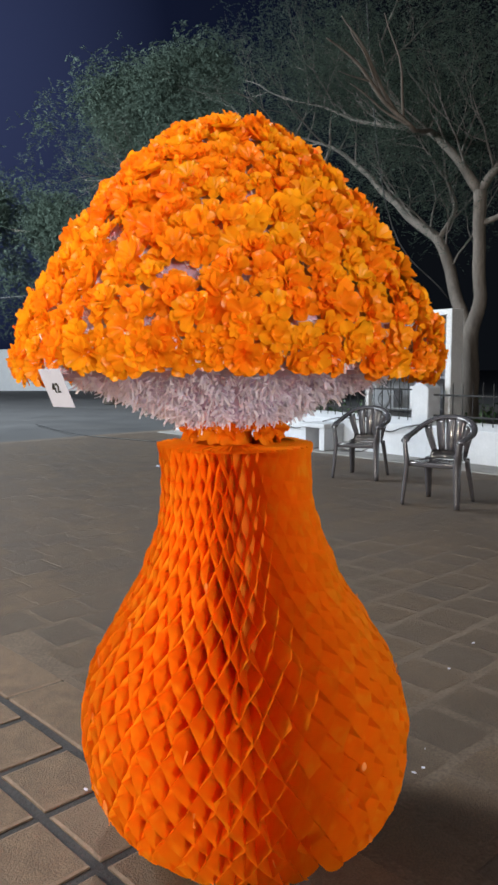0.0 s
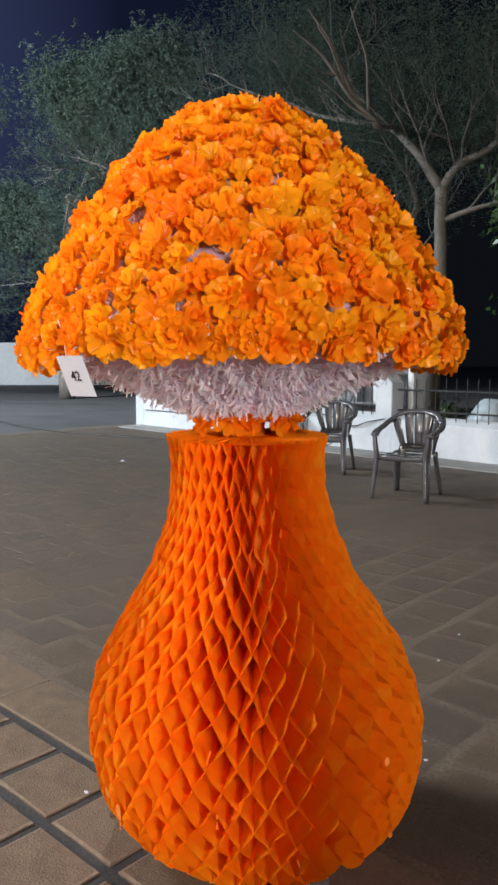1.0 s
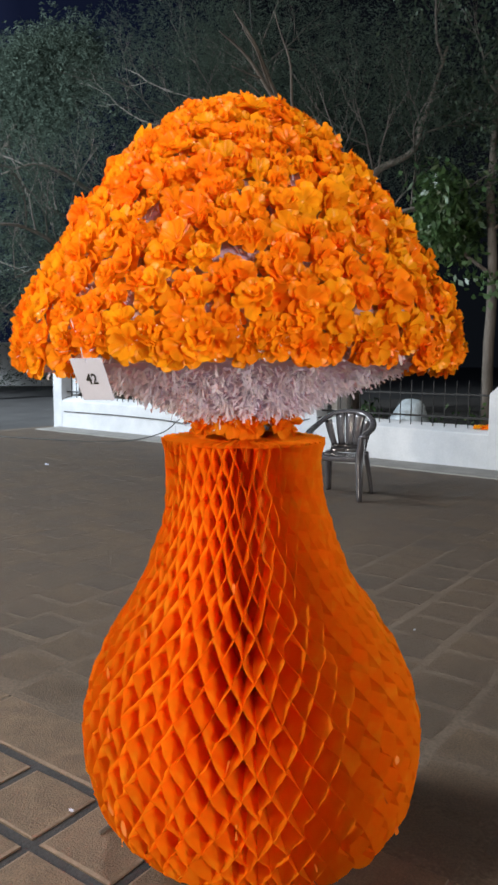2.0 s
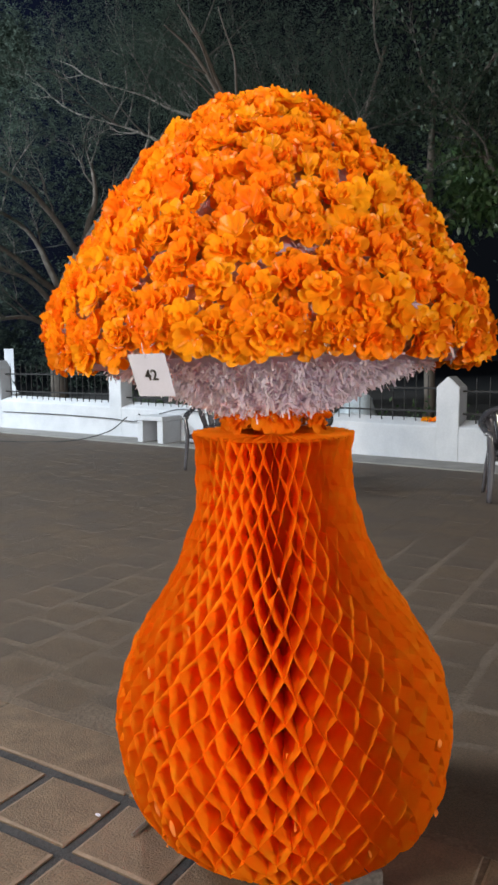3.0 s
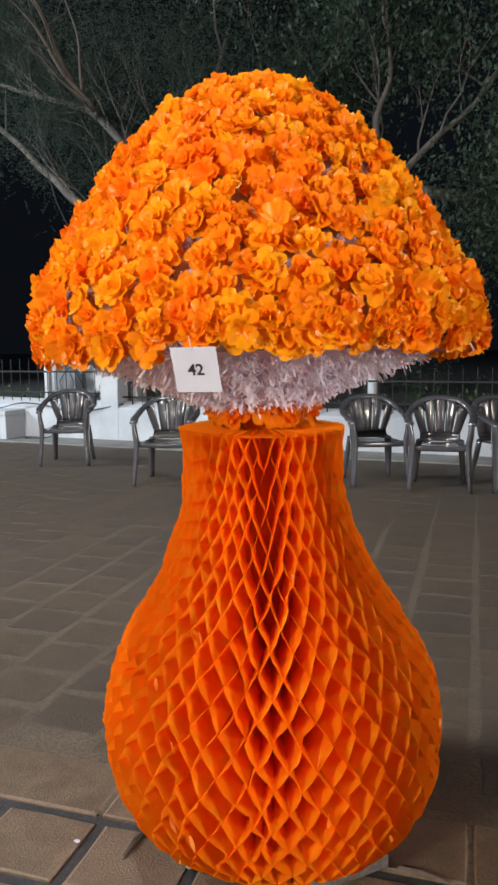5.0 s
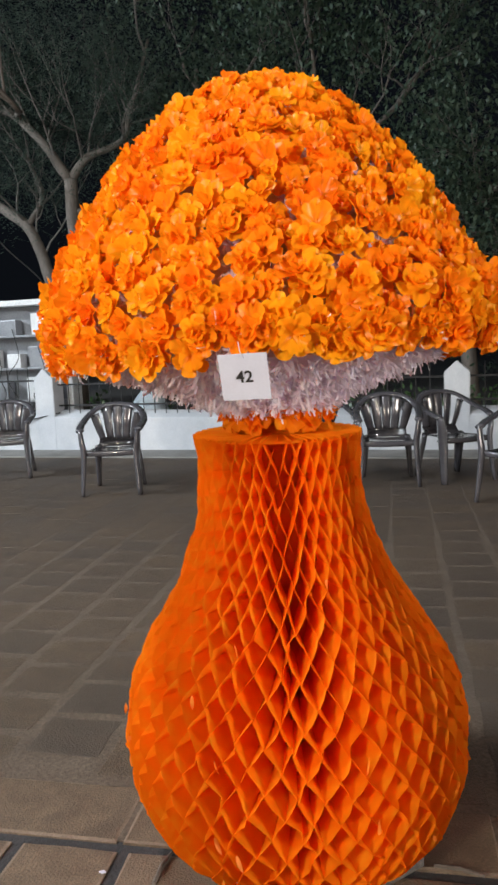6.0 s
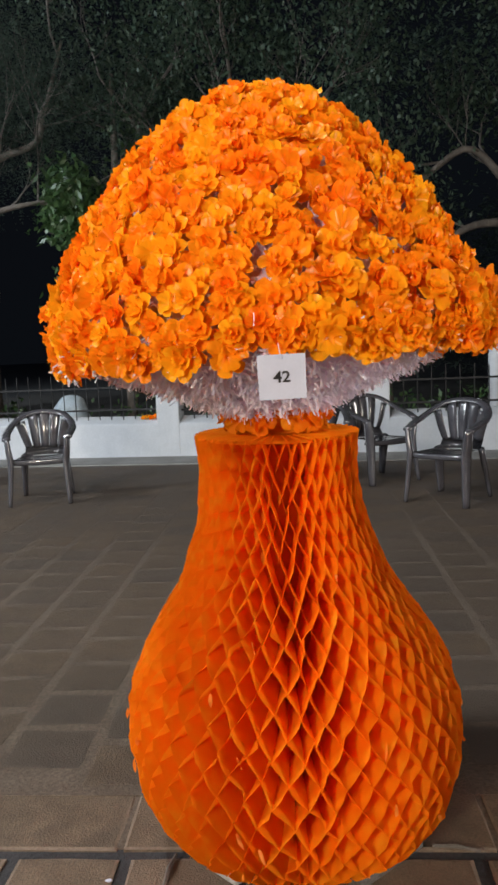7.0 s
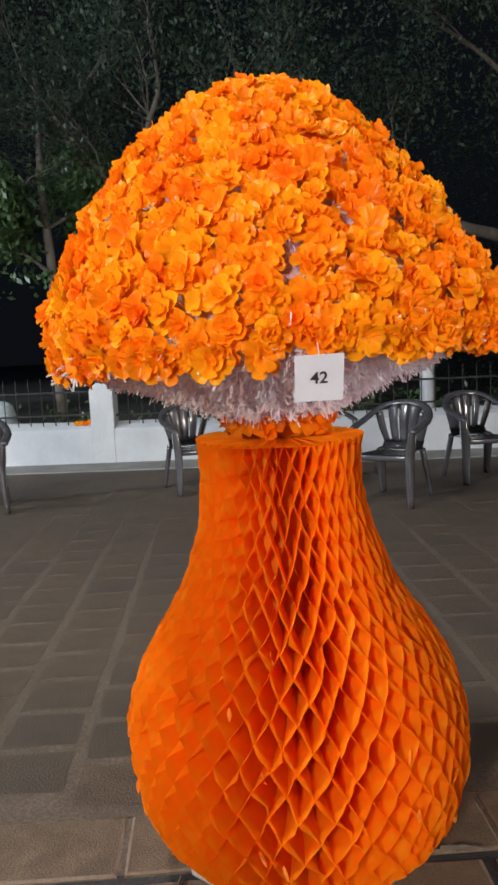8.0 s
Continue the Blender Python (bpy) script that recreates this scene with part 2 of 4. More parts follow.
def tube(points, radii, sides=6, flat=1.0, up=None):
    bm = bmesh.new()
    add_tube(bm, points, radii, sides, flat, up)
    return bm


def quads_mesh(name, corners, mat):
    """One mesh out of an array of quads, shape (n, 4, 3)."""
    n = len(corners)
    me = bpy.data.meshes.new(name)
    me.vertices.add(4 * n)
    me.vertices.foreach_set("co", corners.astype(np.float32).ravel())
    me.loops.add(4 * n)
    me.loops.foreach_set("vertex_index", np.arange(4 * n, dtype=np.int32))
    me.polygons.add(n)
    me.polygons.foreach_set("loop_start", np.arange(0, 4 * n, 4, dtype=np.int32))
    me.update(calc_edges=True)
    me.materials.append(mat)
    return me


def unit(a):
    return a / np.maximum(np.linalg.norm(a, axis=-1, keepdims=True), 1e-9)


def blades(root, along, side, length, width, bend=0.0):
    """Pointed-oval quads: root (n,3), unit directions along and side, lengths and widths (n,)."""
    l, w = length[:, None], width[:, None]
    nrm = np.cross(along, side)
    mid = root + along * l * 0.5 + nrm * l * bend
    tip = root + along * l
    return np.stack([root, mid - side * w * 0.5, tip, mid + side * w * 0.5], 1)


# ---------------------------------------------------------------- ground
ground = tagged(part("ground", box((-150, -60, -0.5), (150, 240, -0.03)), ASPHALT), "grey paved yard ground reaching into the dark", "ground", kind="structure")

FLOOR_U, FLOOR_V = Vector((0.705, -0.709, 0)), Vector((0.709, 0.705, 0))


def floor_place(u, v, z=0.0):
    return FLOOR_U * u + FLOOR_V * v + Vector((0, 0, z))


FLOOR_TURN = math.degrees(math.atan2(FLOOR_U.y, FLOOR_U.x))


def strip(name, u0, u1, v0, v1, z0, z1, mat, label):
    bm = box((u0, v0, z0), (u1, v1, z1))
    bmesh.ops.transform(bm, matrix=Matrix.Rotation(radians(FLOOR_TURN), 4, "Z"), verts=bm.verts)
    return tagged(part(name, bm, mat), label, "pavement", kind="structure")


pavement = strip("pavement", -12.6, 3.4, 1.61, 10.2, -0.03, -0.0012, PALE_MORTAR, "worn grey-brown stone paving with pale joints")
pavement_border = strip("pavement_border", -12.6, 3.4, 1.374, 1.606, -0.029, -0.004, PALE_MORTAR, "brown mortar bed of the border course")
pavement_near = strip("pavement_near", -12.6, 3.4, -3.6, 1.60, -0.03, -0.009, MORTAR, "brown stone paving with wide dark joints")

# ---------------------------------------------------------------- boundary wall
W0, WU, WN = Vector((3.9, 8.5, 0)), Vector((0.633, -0.774, 0)).normalized(), Vector((0.774, 0.633, 0)).normalized()
WALL_M = Matrix(((WU.x, WN.x, 0, W0.x), (WU.y, WN.y, 0, W0.y), (0, 0, 1, 0), (0, 0, 0, 1)))


def wall_place(s, n, z):
    return W0 + WU * s + WN * n + Vector((0, 0, z))


def wall_height(s):
    return 1.0 + 0.026 * max(0.0, -s)


def extrude_profile(profile_a, profile_b, m):
    """A closed bar between two outlines of (n, z) at two stations s."""
    bm = bmesh.new()
    (sa, pa), (sb, pb) = profile_a, profile_b
    a = [bm.verts.new((sa, n, z)) for n, z in pa]
    b = [bm.verts.new((sb, n, z)) for n, z in pb]
    k = len(a)
    for i in range(k):
        bm.faces.new((a[i], a[(i + 1) % k], b[(i + 1) % k], b[i]))
    bm.faces.new(a[::-1])
    bm.faces.new(b)
    bmesh.ops.recalc_face_normals(bm, faces=bm.faces)
    bmesh.ops.transform(bm, matrix=m, verts=bm.verts)
    return bm


def wall_outline(s, h=1.0):
    k = wall_height(s) * h
    return [(0, -0.02), (0, 0.432 * k), (0.012, 0.445 * k), (0.215, 0.520 * k), (0.235, 0.515 * k), (0.235, -0.02)]


POSTS = [-8.93, -5.68, -2.76, 0.06, 2.65, 5.25, 7.9]
boundary_wall = empty("wall_boundary", WALL_M)
tagged(boundary_wall, "low whitewashed boundary wall with sloped coping and pointed posts", "wall", kind="structure")
local = Matrix()
for a, b in zip(POSTS, POSTS[1:]):
    part("wall_section", extrude_profile((a + 0.14, wall_outline(a)), (b - 0.14, wall_outline(b)), local), WHITE, boundary_wall)


def wall_post(s, n=-0.003, h=1.0, w=0.29):
    bm = bmesh.new()
    k = wall_height(s) * h
    ring = [(s - w / 2, -0.02), (s + w / 2, -0.02), (s + w / 2, 0.93 * k), (s, 1.06 * k), (s - w / 2, 0.93 * k)]
    a = [bm.verts.new((x, n, z)) for x, z in ring]
    b = [bm.verts.new((x, n + 0.27, z)) for x, z in ring]
    for i in range(5):
        bm.faces.new((a[i], a[(i + 1) % 5], b[(i + 1) % 5], b[i]))
    bm.faces.new(a[::-1])
    bm.faces.new(b)
    bmesh.ops.recalc_face_normals(bm, faces=bm.faces)
    bmesh.ops.bevel(bm, geom=list(bm.edges), offset=0.008, segments=2, affect="EDGES")
    return bm


for s in POSTS:
    part("wall_post", wall_post(s), WHITE, boundary_wall, "square white post with a gabled top")

# return wall at the gateway, running back from the end post
back_dir = Vector((-2.45, 26.5, 0)) - wall_place(-8.93, 0, 0)
gate_m = Matrix.Translation(wall_place(-8.93, 0.27, 0)) @ Matrix.Rotation(math.atan2(back_dir.y, back_dir.x), 4, "Z")
gate_wall = empty("wall_gateway", gate_m)
tagged(gate_wall, "whitewashed return wall beside the gateway", "wall", kind="structure")
part("wall_section", extrude_profile((0.0, [(0, -0.02), (0, 0.62), (-0.2, 0.66), (-0.2, -0.02)]), (back_dir.length, [(0, -0.02), (0, 0.62), (-0.2, 0.66), (-0.2, -0.02)]), Matrix()), WHITE, gate_wall)
part("gate_post", box((back_dir.length, -0.3, -0.02), (back_dir.length + 0.3, 0.0, 1.7), 0.01), WHITE, gate_wall)

apron = extrude_profile((-8.9, [(-0.55, -0.03), (-0.53, 0.014), (-0.002, 0.026), (-0.002, -0.03)]), (8.4, [(-0.55, -0.03), (-0.53, 0.014), (-0.002, 0.026), (-0.002, -0.03)]), WALL_M)
tagged(part("pavement_apron", apron, CONCRETE), "grey concrete apron along the foot of the wall", "pavement", kind="structure")
tagged(part("ground_garden", box((-9.2, 0.24, -0.03), (14, 16, 0.10), 0.0, WALL_M), SOIL), "dark soil behind the boundary wall", "ground", kind="structure")
tagged(part("wall_far", box((-75, 43.0, -0.03), (-3.6, 43.4, 2.35), 0.02), STEEL), "pale far street wall beyond the gateway", "wall", kind="structure")


# ---------------------------------------------------------------- iron fence
def fence_panel(s0, s1):
    fence = empty("iron_fence", WALL_M @ Matrix.Translation((s0, 0, 0)))
    tagged(fence, "black iron bar fence standing on the white wall", "fence", "fence panels on the wall")
    k, length = wall_height((s0 + s1) / 2), s1 - s0
    for z in (0.60, 0.875):
        part("rail", box((0, 0.115, z * k - 0.012), (length, 0.133, z * k + 0.012), 0.003), IRON, fence)
    count = int(length / 0.155)
    me = mesh_of("bar", tube([(0, 0.124, 0.478), (0, 0.124, 1.0), (0, 0.124, 1.05)], [0.0075, 0.0075, 0.001], 6), IRON)
    for i in range(1, count):
        bar = new("bar", me)
        bar.parent = fence
        bar.location = (i * length / count, 0, 0)
        bar.scale = (1, 1, k)
    return fence


for a, b in zip(POSTS, POSTS[1:]):
    fence_panel(a + 0.146, b - 0.146)

# ---------------------------------------------------------------- masonry bench, cabinet, poles
bench = empty("masonry_bench", WALL_M @ Matrix.Translation((-4.62, -0.22, 0.02)))
tagged(bench, "small whitewashed masonry bench against the wall", "bench")
part("seat_slab", box((-0.16, -0.22, 0.34), (0.40, 0.215, 0.41), 0.012), WHITE, bench)
for x in (-0.145, 0.27):
    part("leg", box((x, -0.20, 0.0), (x + 0.115, 0.21, 0.34), 0.01), WHITE, bench)

cabinet = empty("display_cabinet", WALL_M @ Matrix.Translation((-3.35, 0.62, 0.1)))
tagged(cabinet, "white steel framed cabinet with grey shelves behind the wall", "cabinet")
for x in (-0.80, 0.72):
    for y in (-0.20, -0.02):
        part("upright", box((x, y - 0.04, 0), (x + 0.08, y + 0.04, 1.92), 0.008), STEEL, cabinet)
part("top_beam", box((-0.80, -0.24, 1.92), (0.803, 0.02, 2.00), 0.01), STEEL, cabinet)
part("back_panel", box((-0.715, 0.0, 0.3), (0.715, 0.018, 1.915)), GREY_PANEL, cabinet)
part("side_panel", box((0.803, -0.24, 0.3), (0.815, 0.02, 2.00), 0.003), STEEL, cabinet)
for z in (0.55, 1.02, 1.48):
    part("shelf", box((-0.72, -0.22, z), (0.72, -0.003, z + 0.03), 0.004), GREY_PANEL, cabinet)
for x, z, w, h in ((-0.55, 1.05, 0.30, 0.27), (-0.12, 1.05, 0.22, 0.20), (0.30, 1.05, 0.34, 0.30), (-0.45, 0.58, 0.4, 0.28), (0.2, 0.58, 0.28, 0.33), (-0.30, 1.51, 0.5, 0.22), (0.35, 1.51, 0.3, 0.3)):
    item = tagged(part("storage_box", box((x - w / 2, -0.20, 0), (x + w / 2, -0.03, h), 0.012), STEEL if w < 0.31 else GREY_PANEL), "small metal box on the cabinet shelf", "box", "boxes in the cabinet")
    item.matrix_world = WALL_M @ Matrix.Translation((-3.35, 0.62, 0.1 + z))


def painted_pole(s, n, top, r, upper):
    pole = empty("painted_pole", WALL_M @ Matrix.Translation((s, n, 0.1)))
    tagged(pole, "slim upright pole with a whitewashed lower part", "pole", "poles behind the wall")
    part("lower_shaft", tube([(0, 0, 0), (0, 0, 1.05)], r * 1.06, 12), WHITE, pole, "whitewashed lower part", True)
    part("upper_shaft", tube([(0, 0, 1.05), (0.01, 0, top * 0.6), (0, 0.02, top)], r, 12), upper, pole, smooth=True)
    return pole


painted_pole(0.80, 0.75, 3.2, 0.06, POLE_PAINT)
painted_pole(4.08, 0.45, 1.3, 0.085, WHITE)

# heap under a tarpaulin behind the fence
bm = bmesh.new()
bmesh.ops.create_icosphere(bm, subdivisions=4, radius=1.0)
for v in bm.verts:
    lump = noise.noise(v.co * 1.7) * 0.10 + noise.noise(v.co * 5.0) * 0.03
    v.co = Vector((v.co.x * 0.36 * (1 + lump), v.co.y * 0.30 * (1 + lump), max(0.0, v.co.z) * (0.70 + 0.10 * v.co.x) * (1 + lump)))
heap = tagged(part("tarpaulin_mound", bm, TARP, None, "", True), "rounded heap under a pale blue tarpaulin", "tarpaulin")
heap.matrix_world = WALL_M @ Matrix.Translation((-1.50, 0.60, 0.10))


# ---------------------------------------------------------------- chairs
def chair_side(x):
    return [Vector((x * p[0], p[1], p[2])) for p in ((0.268, -0.235, 0.60), (0.285, -0.12, 0.635), (0.288, 0.02, 0.665), (0.262, 0.14, 0.715), (0.19, 0.222, 0.775), (0.10, 0.253, 0.803), (0.0, 0.262, 0.812))]


def garden_chair(m):
    chair = empty("garden_chair", m)
    tagged(chair, "dark grey moulded plastic armchair with a slatted back", "chair", "plastic chairs along the wall")
    bm = bmesh.new()
    nx, ny = 12, 10
    grid = [[None] * (ny + 1) for _ in range(nx + 1)]
    for i in range(nx + 1):
        for j in range(ny + 1):
            a, b = -1 + 2 * i / nx, j / ny
            half = 0.232 - 0.035 * b
            grid[i][j] = bm.verts.new((a * half, -0.235 + 0.425 * b, 0.415 - 0.022 * (1 - a * a) * math.sin(math.pi * min(1, b * 0.9)) - 0.012 * b - (0.022 if j == 0 else 0)))
    for i in range(nx):
        for j in range(ny):
            bm.faces.new((grid[i][j], grid[i + 1][j], grid[i + 1][j + 1], grid[i][j + 1]))
    bmesh.ops.solidify(bm, geom=bm.faces[:], thickness=0.012)
    part("seat", bm, PLASTIC, chair, smooth=True)
    part("apron", tube(smooth_path([(-0.235, -0.15, 0.392), (-0.222, -0.233, 0.390), (0, -0.246, 0.386), (0.222, -0.233, 0.390), (0.235, -0.15, 0.392)], 4), 0.026, 8, 0.45, (0, 1, 0.1)), PLASTIC, chair, smooth=True)
    rail = smooth_path(chair_side(-1) + chair_side(1)[::-1][1:], 4)
    part("arm_rail", tube(rail, [0.036 if 8 < i < len(rail) - 9 else 0.041 for i in range(len(rail))], 8, 0.45, (0, -0.5, 1)), PLASTIC, chair, smooth=True)
    for x in (-1, 1):
        part("front_leg", tube(smooth_path([(x * 0.268, -0.235, 0.605), (x * 0.258, -0.238, 0.50), (x * 0.246, -0.236, 0.40), (x * 0.255, -0.258, 0.2), (x * 0.268, -0.285, 0.0)], 4), [0.042, 0.043, 0.045, 0.047, 0.049, 0.051, 0.052, 0.052, 0.051, 0.050, 0.048, 0.046, 0.044, 0.042, 0.040, 0.038, 0.036], 8, 0.52, (x, -0.4, 0)), PLASTIC, chair, smooth=True)
        part("rear_leg", tube(smooth_path([(x * 0.19, 0.165, 0.415), (x * 0.205, 0.20, 0.26), (x * 0.225, 0.265, 0.0)], 5), [0.052] * 5 + [0.049, 0.046, 0.043, 0.041, 0.038, 0.036], 8, 0.52, (x, 0.4, 0)), PLASTIC, chair, smooth=True)
    bm = bmesh.new()
    lower = smooth_path([(-0.185, 0.155, 0.0), (-0.10, 0.195, 0.0), (0, 0.205, 0.0), (0.10, 0.195, 0.0), (0.185, 0.155, 0.0)], 3)
    rows = [[bm.verts.new((p.x, p.y + 0.035 * k, 0.400 + 0.042 * k)) for p in lower] for k in range(3)]
    for r0, r1 in zip(rows, rows[1:]):
        for k in range(len(lower) - 1):
            bm.faces.new((r0[k], r0[k + 1], r1[k + 1], r1[k]))
    bmesh.ops.solidify(bm, geom=bm.faces[:], thickness=0.010)
    part("back_panel", bm, PLASTIC, chair, smooth=True)
    for k in range(5):
        a = -1 + k / 2
        low = Vector((a * 0.148, 0.20 + 0.018 * (1 - a * a), 0.475))
        top = Vector((a * 0.215, 0.262 - 0.075 * a * a, 0.806 - 0.085 * a * a))
        mid = (low + top) / 2 + Vector((0, -0.012, 0))
        line = smooth_path([low, mid, top], 4)
        part("slat", tube(line, [0.038 + 0.016 * i / (len(line) - 1) for i in range(len(line))], 8, 0.30, (-a * 0.5, 1, -0.15)), PLASTIC, chair, smooth=True)
    return chair


def facing(x, y, fx, fy):
    """The pose of a chair at (x, y) whose front looks along (fx, fy)."""
    return pose(x, y, 0.002, 0, 0, math.degrees(math.atan2(fx, -fy))) @ Matrix.Scale(1.0, 4)


CHAIRS = [(1.14, 8.98, -0.46, -0.89), (1.65, 7.25, -0.57, -0.82), (3.37, 6.24, -0.38, -0.92), (3.7, 5.68, -0.67, -0.74), (4.25, 5.39, -0.28, -0.96), (3.85, 4.3, -0.96, -0.12), (5.08, 4.13, -0.6, -0.8)]
first_chair = garden_chair(facing(*CHAIRS[0]))
for row in CHAIRS[1:]:
    copy_thing(first_chair, facing(*row))


# ---------------------------------------------------------------- honeycomb vase
AXIS_LOW, AXIS_RIM = Vector((-0.088, 2.192, 0.04)), Vector((-0.127, 2.187, 1.10))
VASE_R = [(0.028, 0.290), (0.05, 0.330), (0.09, 0.375), (0.14, 0.408), (0.20, 0.429), (0.27, 0.440), (0.345, 0.445), (0.41, 0.440), (0.47, 0.425), (0.54, 0.396), (0.61, 0.354), (0.68, 0.309), (0.76, 0.265), (0.80, 0.252), (0.86, 0.226), (0.92, 0.212), (0.97, 0.205), (1.03, 0.203), (1.07, 0.206), (1.10, 0.211)]


def vase_radius(z):
    return float(np.interp(z, [p[0] for p in VASE_R], [p[1] for p in VASE_R]))


def around(a, centre, width):
    """A smooth lobe of height 1 at the bearing centre, in degrees."""
    d = (math.degrees(a) - centre + 180) % 360 - 180
    return math.exp(-(d / width) ** 2)


def axis_at(z):
    return AXIS_LOW.lerp(AXIS_RIM, (z - 0.04) / 1.06)


SHEETS, CELL = 86, 0.0495
vase = empty("honeycomb_vase", Matrix.Translation((AXIS_LOW.x, AXIS_LOW.y, 0.045)))
tagged(vase, "large bright orange tissue paper honeycomb vase on blocks", "vase")
rng = np.random.default_rng(7)
heights = [0.045]
while heights[-1] < 1.10:
    heights.append(min(1.10, heights[-1] + CELL / 8))
arc = [0.0]
for a, b in zip(heights, heights[1:]):
    arc.append(arc[-1] + math.hypot(b - a, vase_radius(b) - vase_radius(a)))


def zigzag(t):
    """A creased zigzag between -1 and 1, of period 2, with short glued bands."""
    return max(-1.0, min(1.0, 1.03 * math.asin(math.sin(math.pi * t)) * 2 / math.pi))


STEP = 2 * math.pi / SHEETS
for i in range(SHEETS):
    bm, sign, rows = bmesh.new(), (-1) ** i, []
    lift = float(rng.uniform(0, 0.020)) + 0.012 * (i % 2) + (0.085 if abs((i * STEP - radians(298) + math.pi) % (2 * math.pi) - math.pi) < 1.1 * STEP else 0.0)
    # rows fall on the creases: four to each wall of a cell
    phases = [s / CELL + 0.8 * noise.noise(Vector((math.cos(i * STEP) * 1.4, math.sin(i * STEP) * 1.4, z * 2.2 + 5.0))) + 0.10 * noise.noise(Vector((i * 3.1, z * 9.0, 1.0))) for z, s in zip(heights, arc)]
    marks = [phases[0]] + [k / 4 for k in range(math.ceil(phases[0] * 4 + 0.3), math.floor(phases[-1] * 4 - 0.3) + 1)] + [phases[-1]]
    for phi in marks:
        z = float(np.interp(phi, phases, heights))
        centre, rad = axis_at(z), vase_radius(z)
        ragged = noise.noise(Vector((i * 0.9, z * 16.0, 3.0)))
        at = Vector((math.cos(i * STEP) * rad, math.sin(i * STEP) * rad, z))
        edge = rad + (0.006 * around(i * STEP, 187, 24) - 0.011 * around(i * STEP, 126, 24)) * min(1.0, max(0.0, (0.9 - z) / 0.25)) + 0.004 * ragged + 0.008 * noise.noise(at * 13.0)
        zz = max(z, 0.045 + lift)
        zig = zigzag(phi)
        cell = random.Random(i * 1000 + math.floor(phi + 0.5))
        edge += 0.004 * (1 - abs(zig)) * cell.uniform(0.0, 1.0) - 0.002
        lean = cell.uniform(-0.10, 0.10)
        if cell.random() < 0.11:
            lean = cell.choice((-1, 1)) * cell.uniform(0.3, 0.7)
            edge -= 0.005 * (1 - abs(zig))
        x = i + sign * 0.51 * zig
        a0 = STEP * x
        wob = noise.noise(Vector((math.cos(a0) * 5, math.sin(a0) * 5, z * 5.0))) * 0.5 + noise.noise(Vector((math.cos(a0) * 13, math.sin(a0) * 13, z * 14.0))) * 0.22
        ang = STEP * (x + wob)
        row = []
        for k, f in enumerate((1.0, 0.95, 0.88, 0.76, 0.5)):
            curl = STEP * lean * (1 - abs(zig)) * (1.0, 0.3, 0.1, 0.0, 0.0)[k]
            r = edge * f
            row.append(bm.verts.new((centre.x - AXIS_LOW.x + r * math.cos(ang + curl), centre.y - AXIS_LOW.y + r * math.sin(ang + curl), zz - 0.045)))
        rows.append(row)
    for r0, r1 in zip(rows, rows[1:]):
        for k in range(4):
            bm.faces.new((r0[k], r0[k + 1], r1[k + 1], r1[k]))
    for phi, row in zip(marks, rows):
        if abs(phi % 1.0 - 0.5) < 1e-6:
            for k in range(4):
                bm.edges.get((row[k], row[k + 1])).smooth = False
    part("paper_sheet", bm, PAPER, vase, smooth=True)
flap_pick = random.Random(9)
flap_meshes = []
for k in range(4):
    bm = bmesh.new()
    h, w = 0.022 + 0.007 * k, 0.0058
    rows = [[bm.verts.new((w * (1 - abs(2 * t - 1) ** 2) * c + 0.001, 0.004 * math.sin(2.6 * t + k) * c, h * (t - 0.5))) for c in (-0.6, 0.35, 1.0)] for t in (0.02, 0.25, 0.5, 0.75, 0.98)]
    for r0, r1 in zip(rows, rows[1:]):
        for c in range(2):
            bm.faces.new((r0[c], r0[c + 1], r1[c + 1], r1[c]))
    flap_meshes.append(mesh_of("paper_flap", bm, FLAP, True))
for k in range(30):
    a, z = flap_pick.uniform(0, 2 * math.pi), flap_pick.uniform(0.12, 0.80)
    ob = new("paper_flap", flap_meshes[k % 4])
    ob.parent = vase
    c, r = axis_at(z) - AXIS_LOW, vase_radius(z) - 0.001
    ob.matrix_basis = Matrix.Translation((c.x + r * math.cos(a), c.y + r * math.sin(a), z - 0.045)) @ Matrix.Rotation(a + flap_pick.uniform(-1.0, 1.0), 4, "Z") @ Matrix.Rotation(flap_pick.uniform(-0.4, 0.4), 4, "X")
# added tube, no part of the vase: backs the cells to brighten their depths
part("core_tube", tube([axis_at(z) - AXIS_LOW + Vector((0, 0, -0.005)) for z in heights[2::4]], [(0.60 + 0.16 * min(1.0, max(0.0, (z - 0.55) / 0.3))) * vase_radius(z) for z in heights[2::4]], 32), PAPER, vase, "added orange inner tube that brightens the cell depths", True)

bm = bmesh.new()
rings = []
for f, dz in ((0.0, 0.0), (0.35, 0.0), (0.6, 0.0), (0.8, -0.001), (0.93, -0.002), (0.975, -0.006)):
    ring = []
    for k in range(72):
        a = 2 * math.pi * k / 72
        r = 0.213 * f * (1 + 0.012 * noise.noise(Vector((math.cos(a) * 6, math.sin(a) * 6, f))))
        ring.append(bm.verts.new((AXIS_RIM.x - AXIS_LOW.x + r * math.cos(a), AXIS_RIM.y - AXIS_LOW.y + r * math.sin(a), 1.053 + dz + 0.003 * noise.noise(Vector((math.cos(a) * 4, math.sin(a) * 4, 2.0))) * f)))
    rings.append(ring)
for r0, r1 in zip(rings, rings[1:]):
    for k in range(72):
        bm.faces.new((r0[k], r0[(k + 1) % 72], r1[(k + 1) % 72], r1[k]))
part("top_sheet", bm, PAPER, vase, "folded orange paper closing the rim", True)

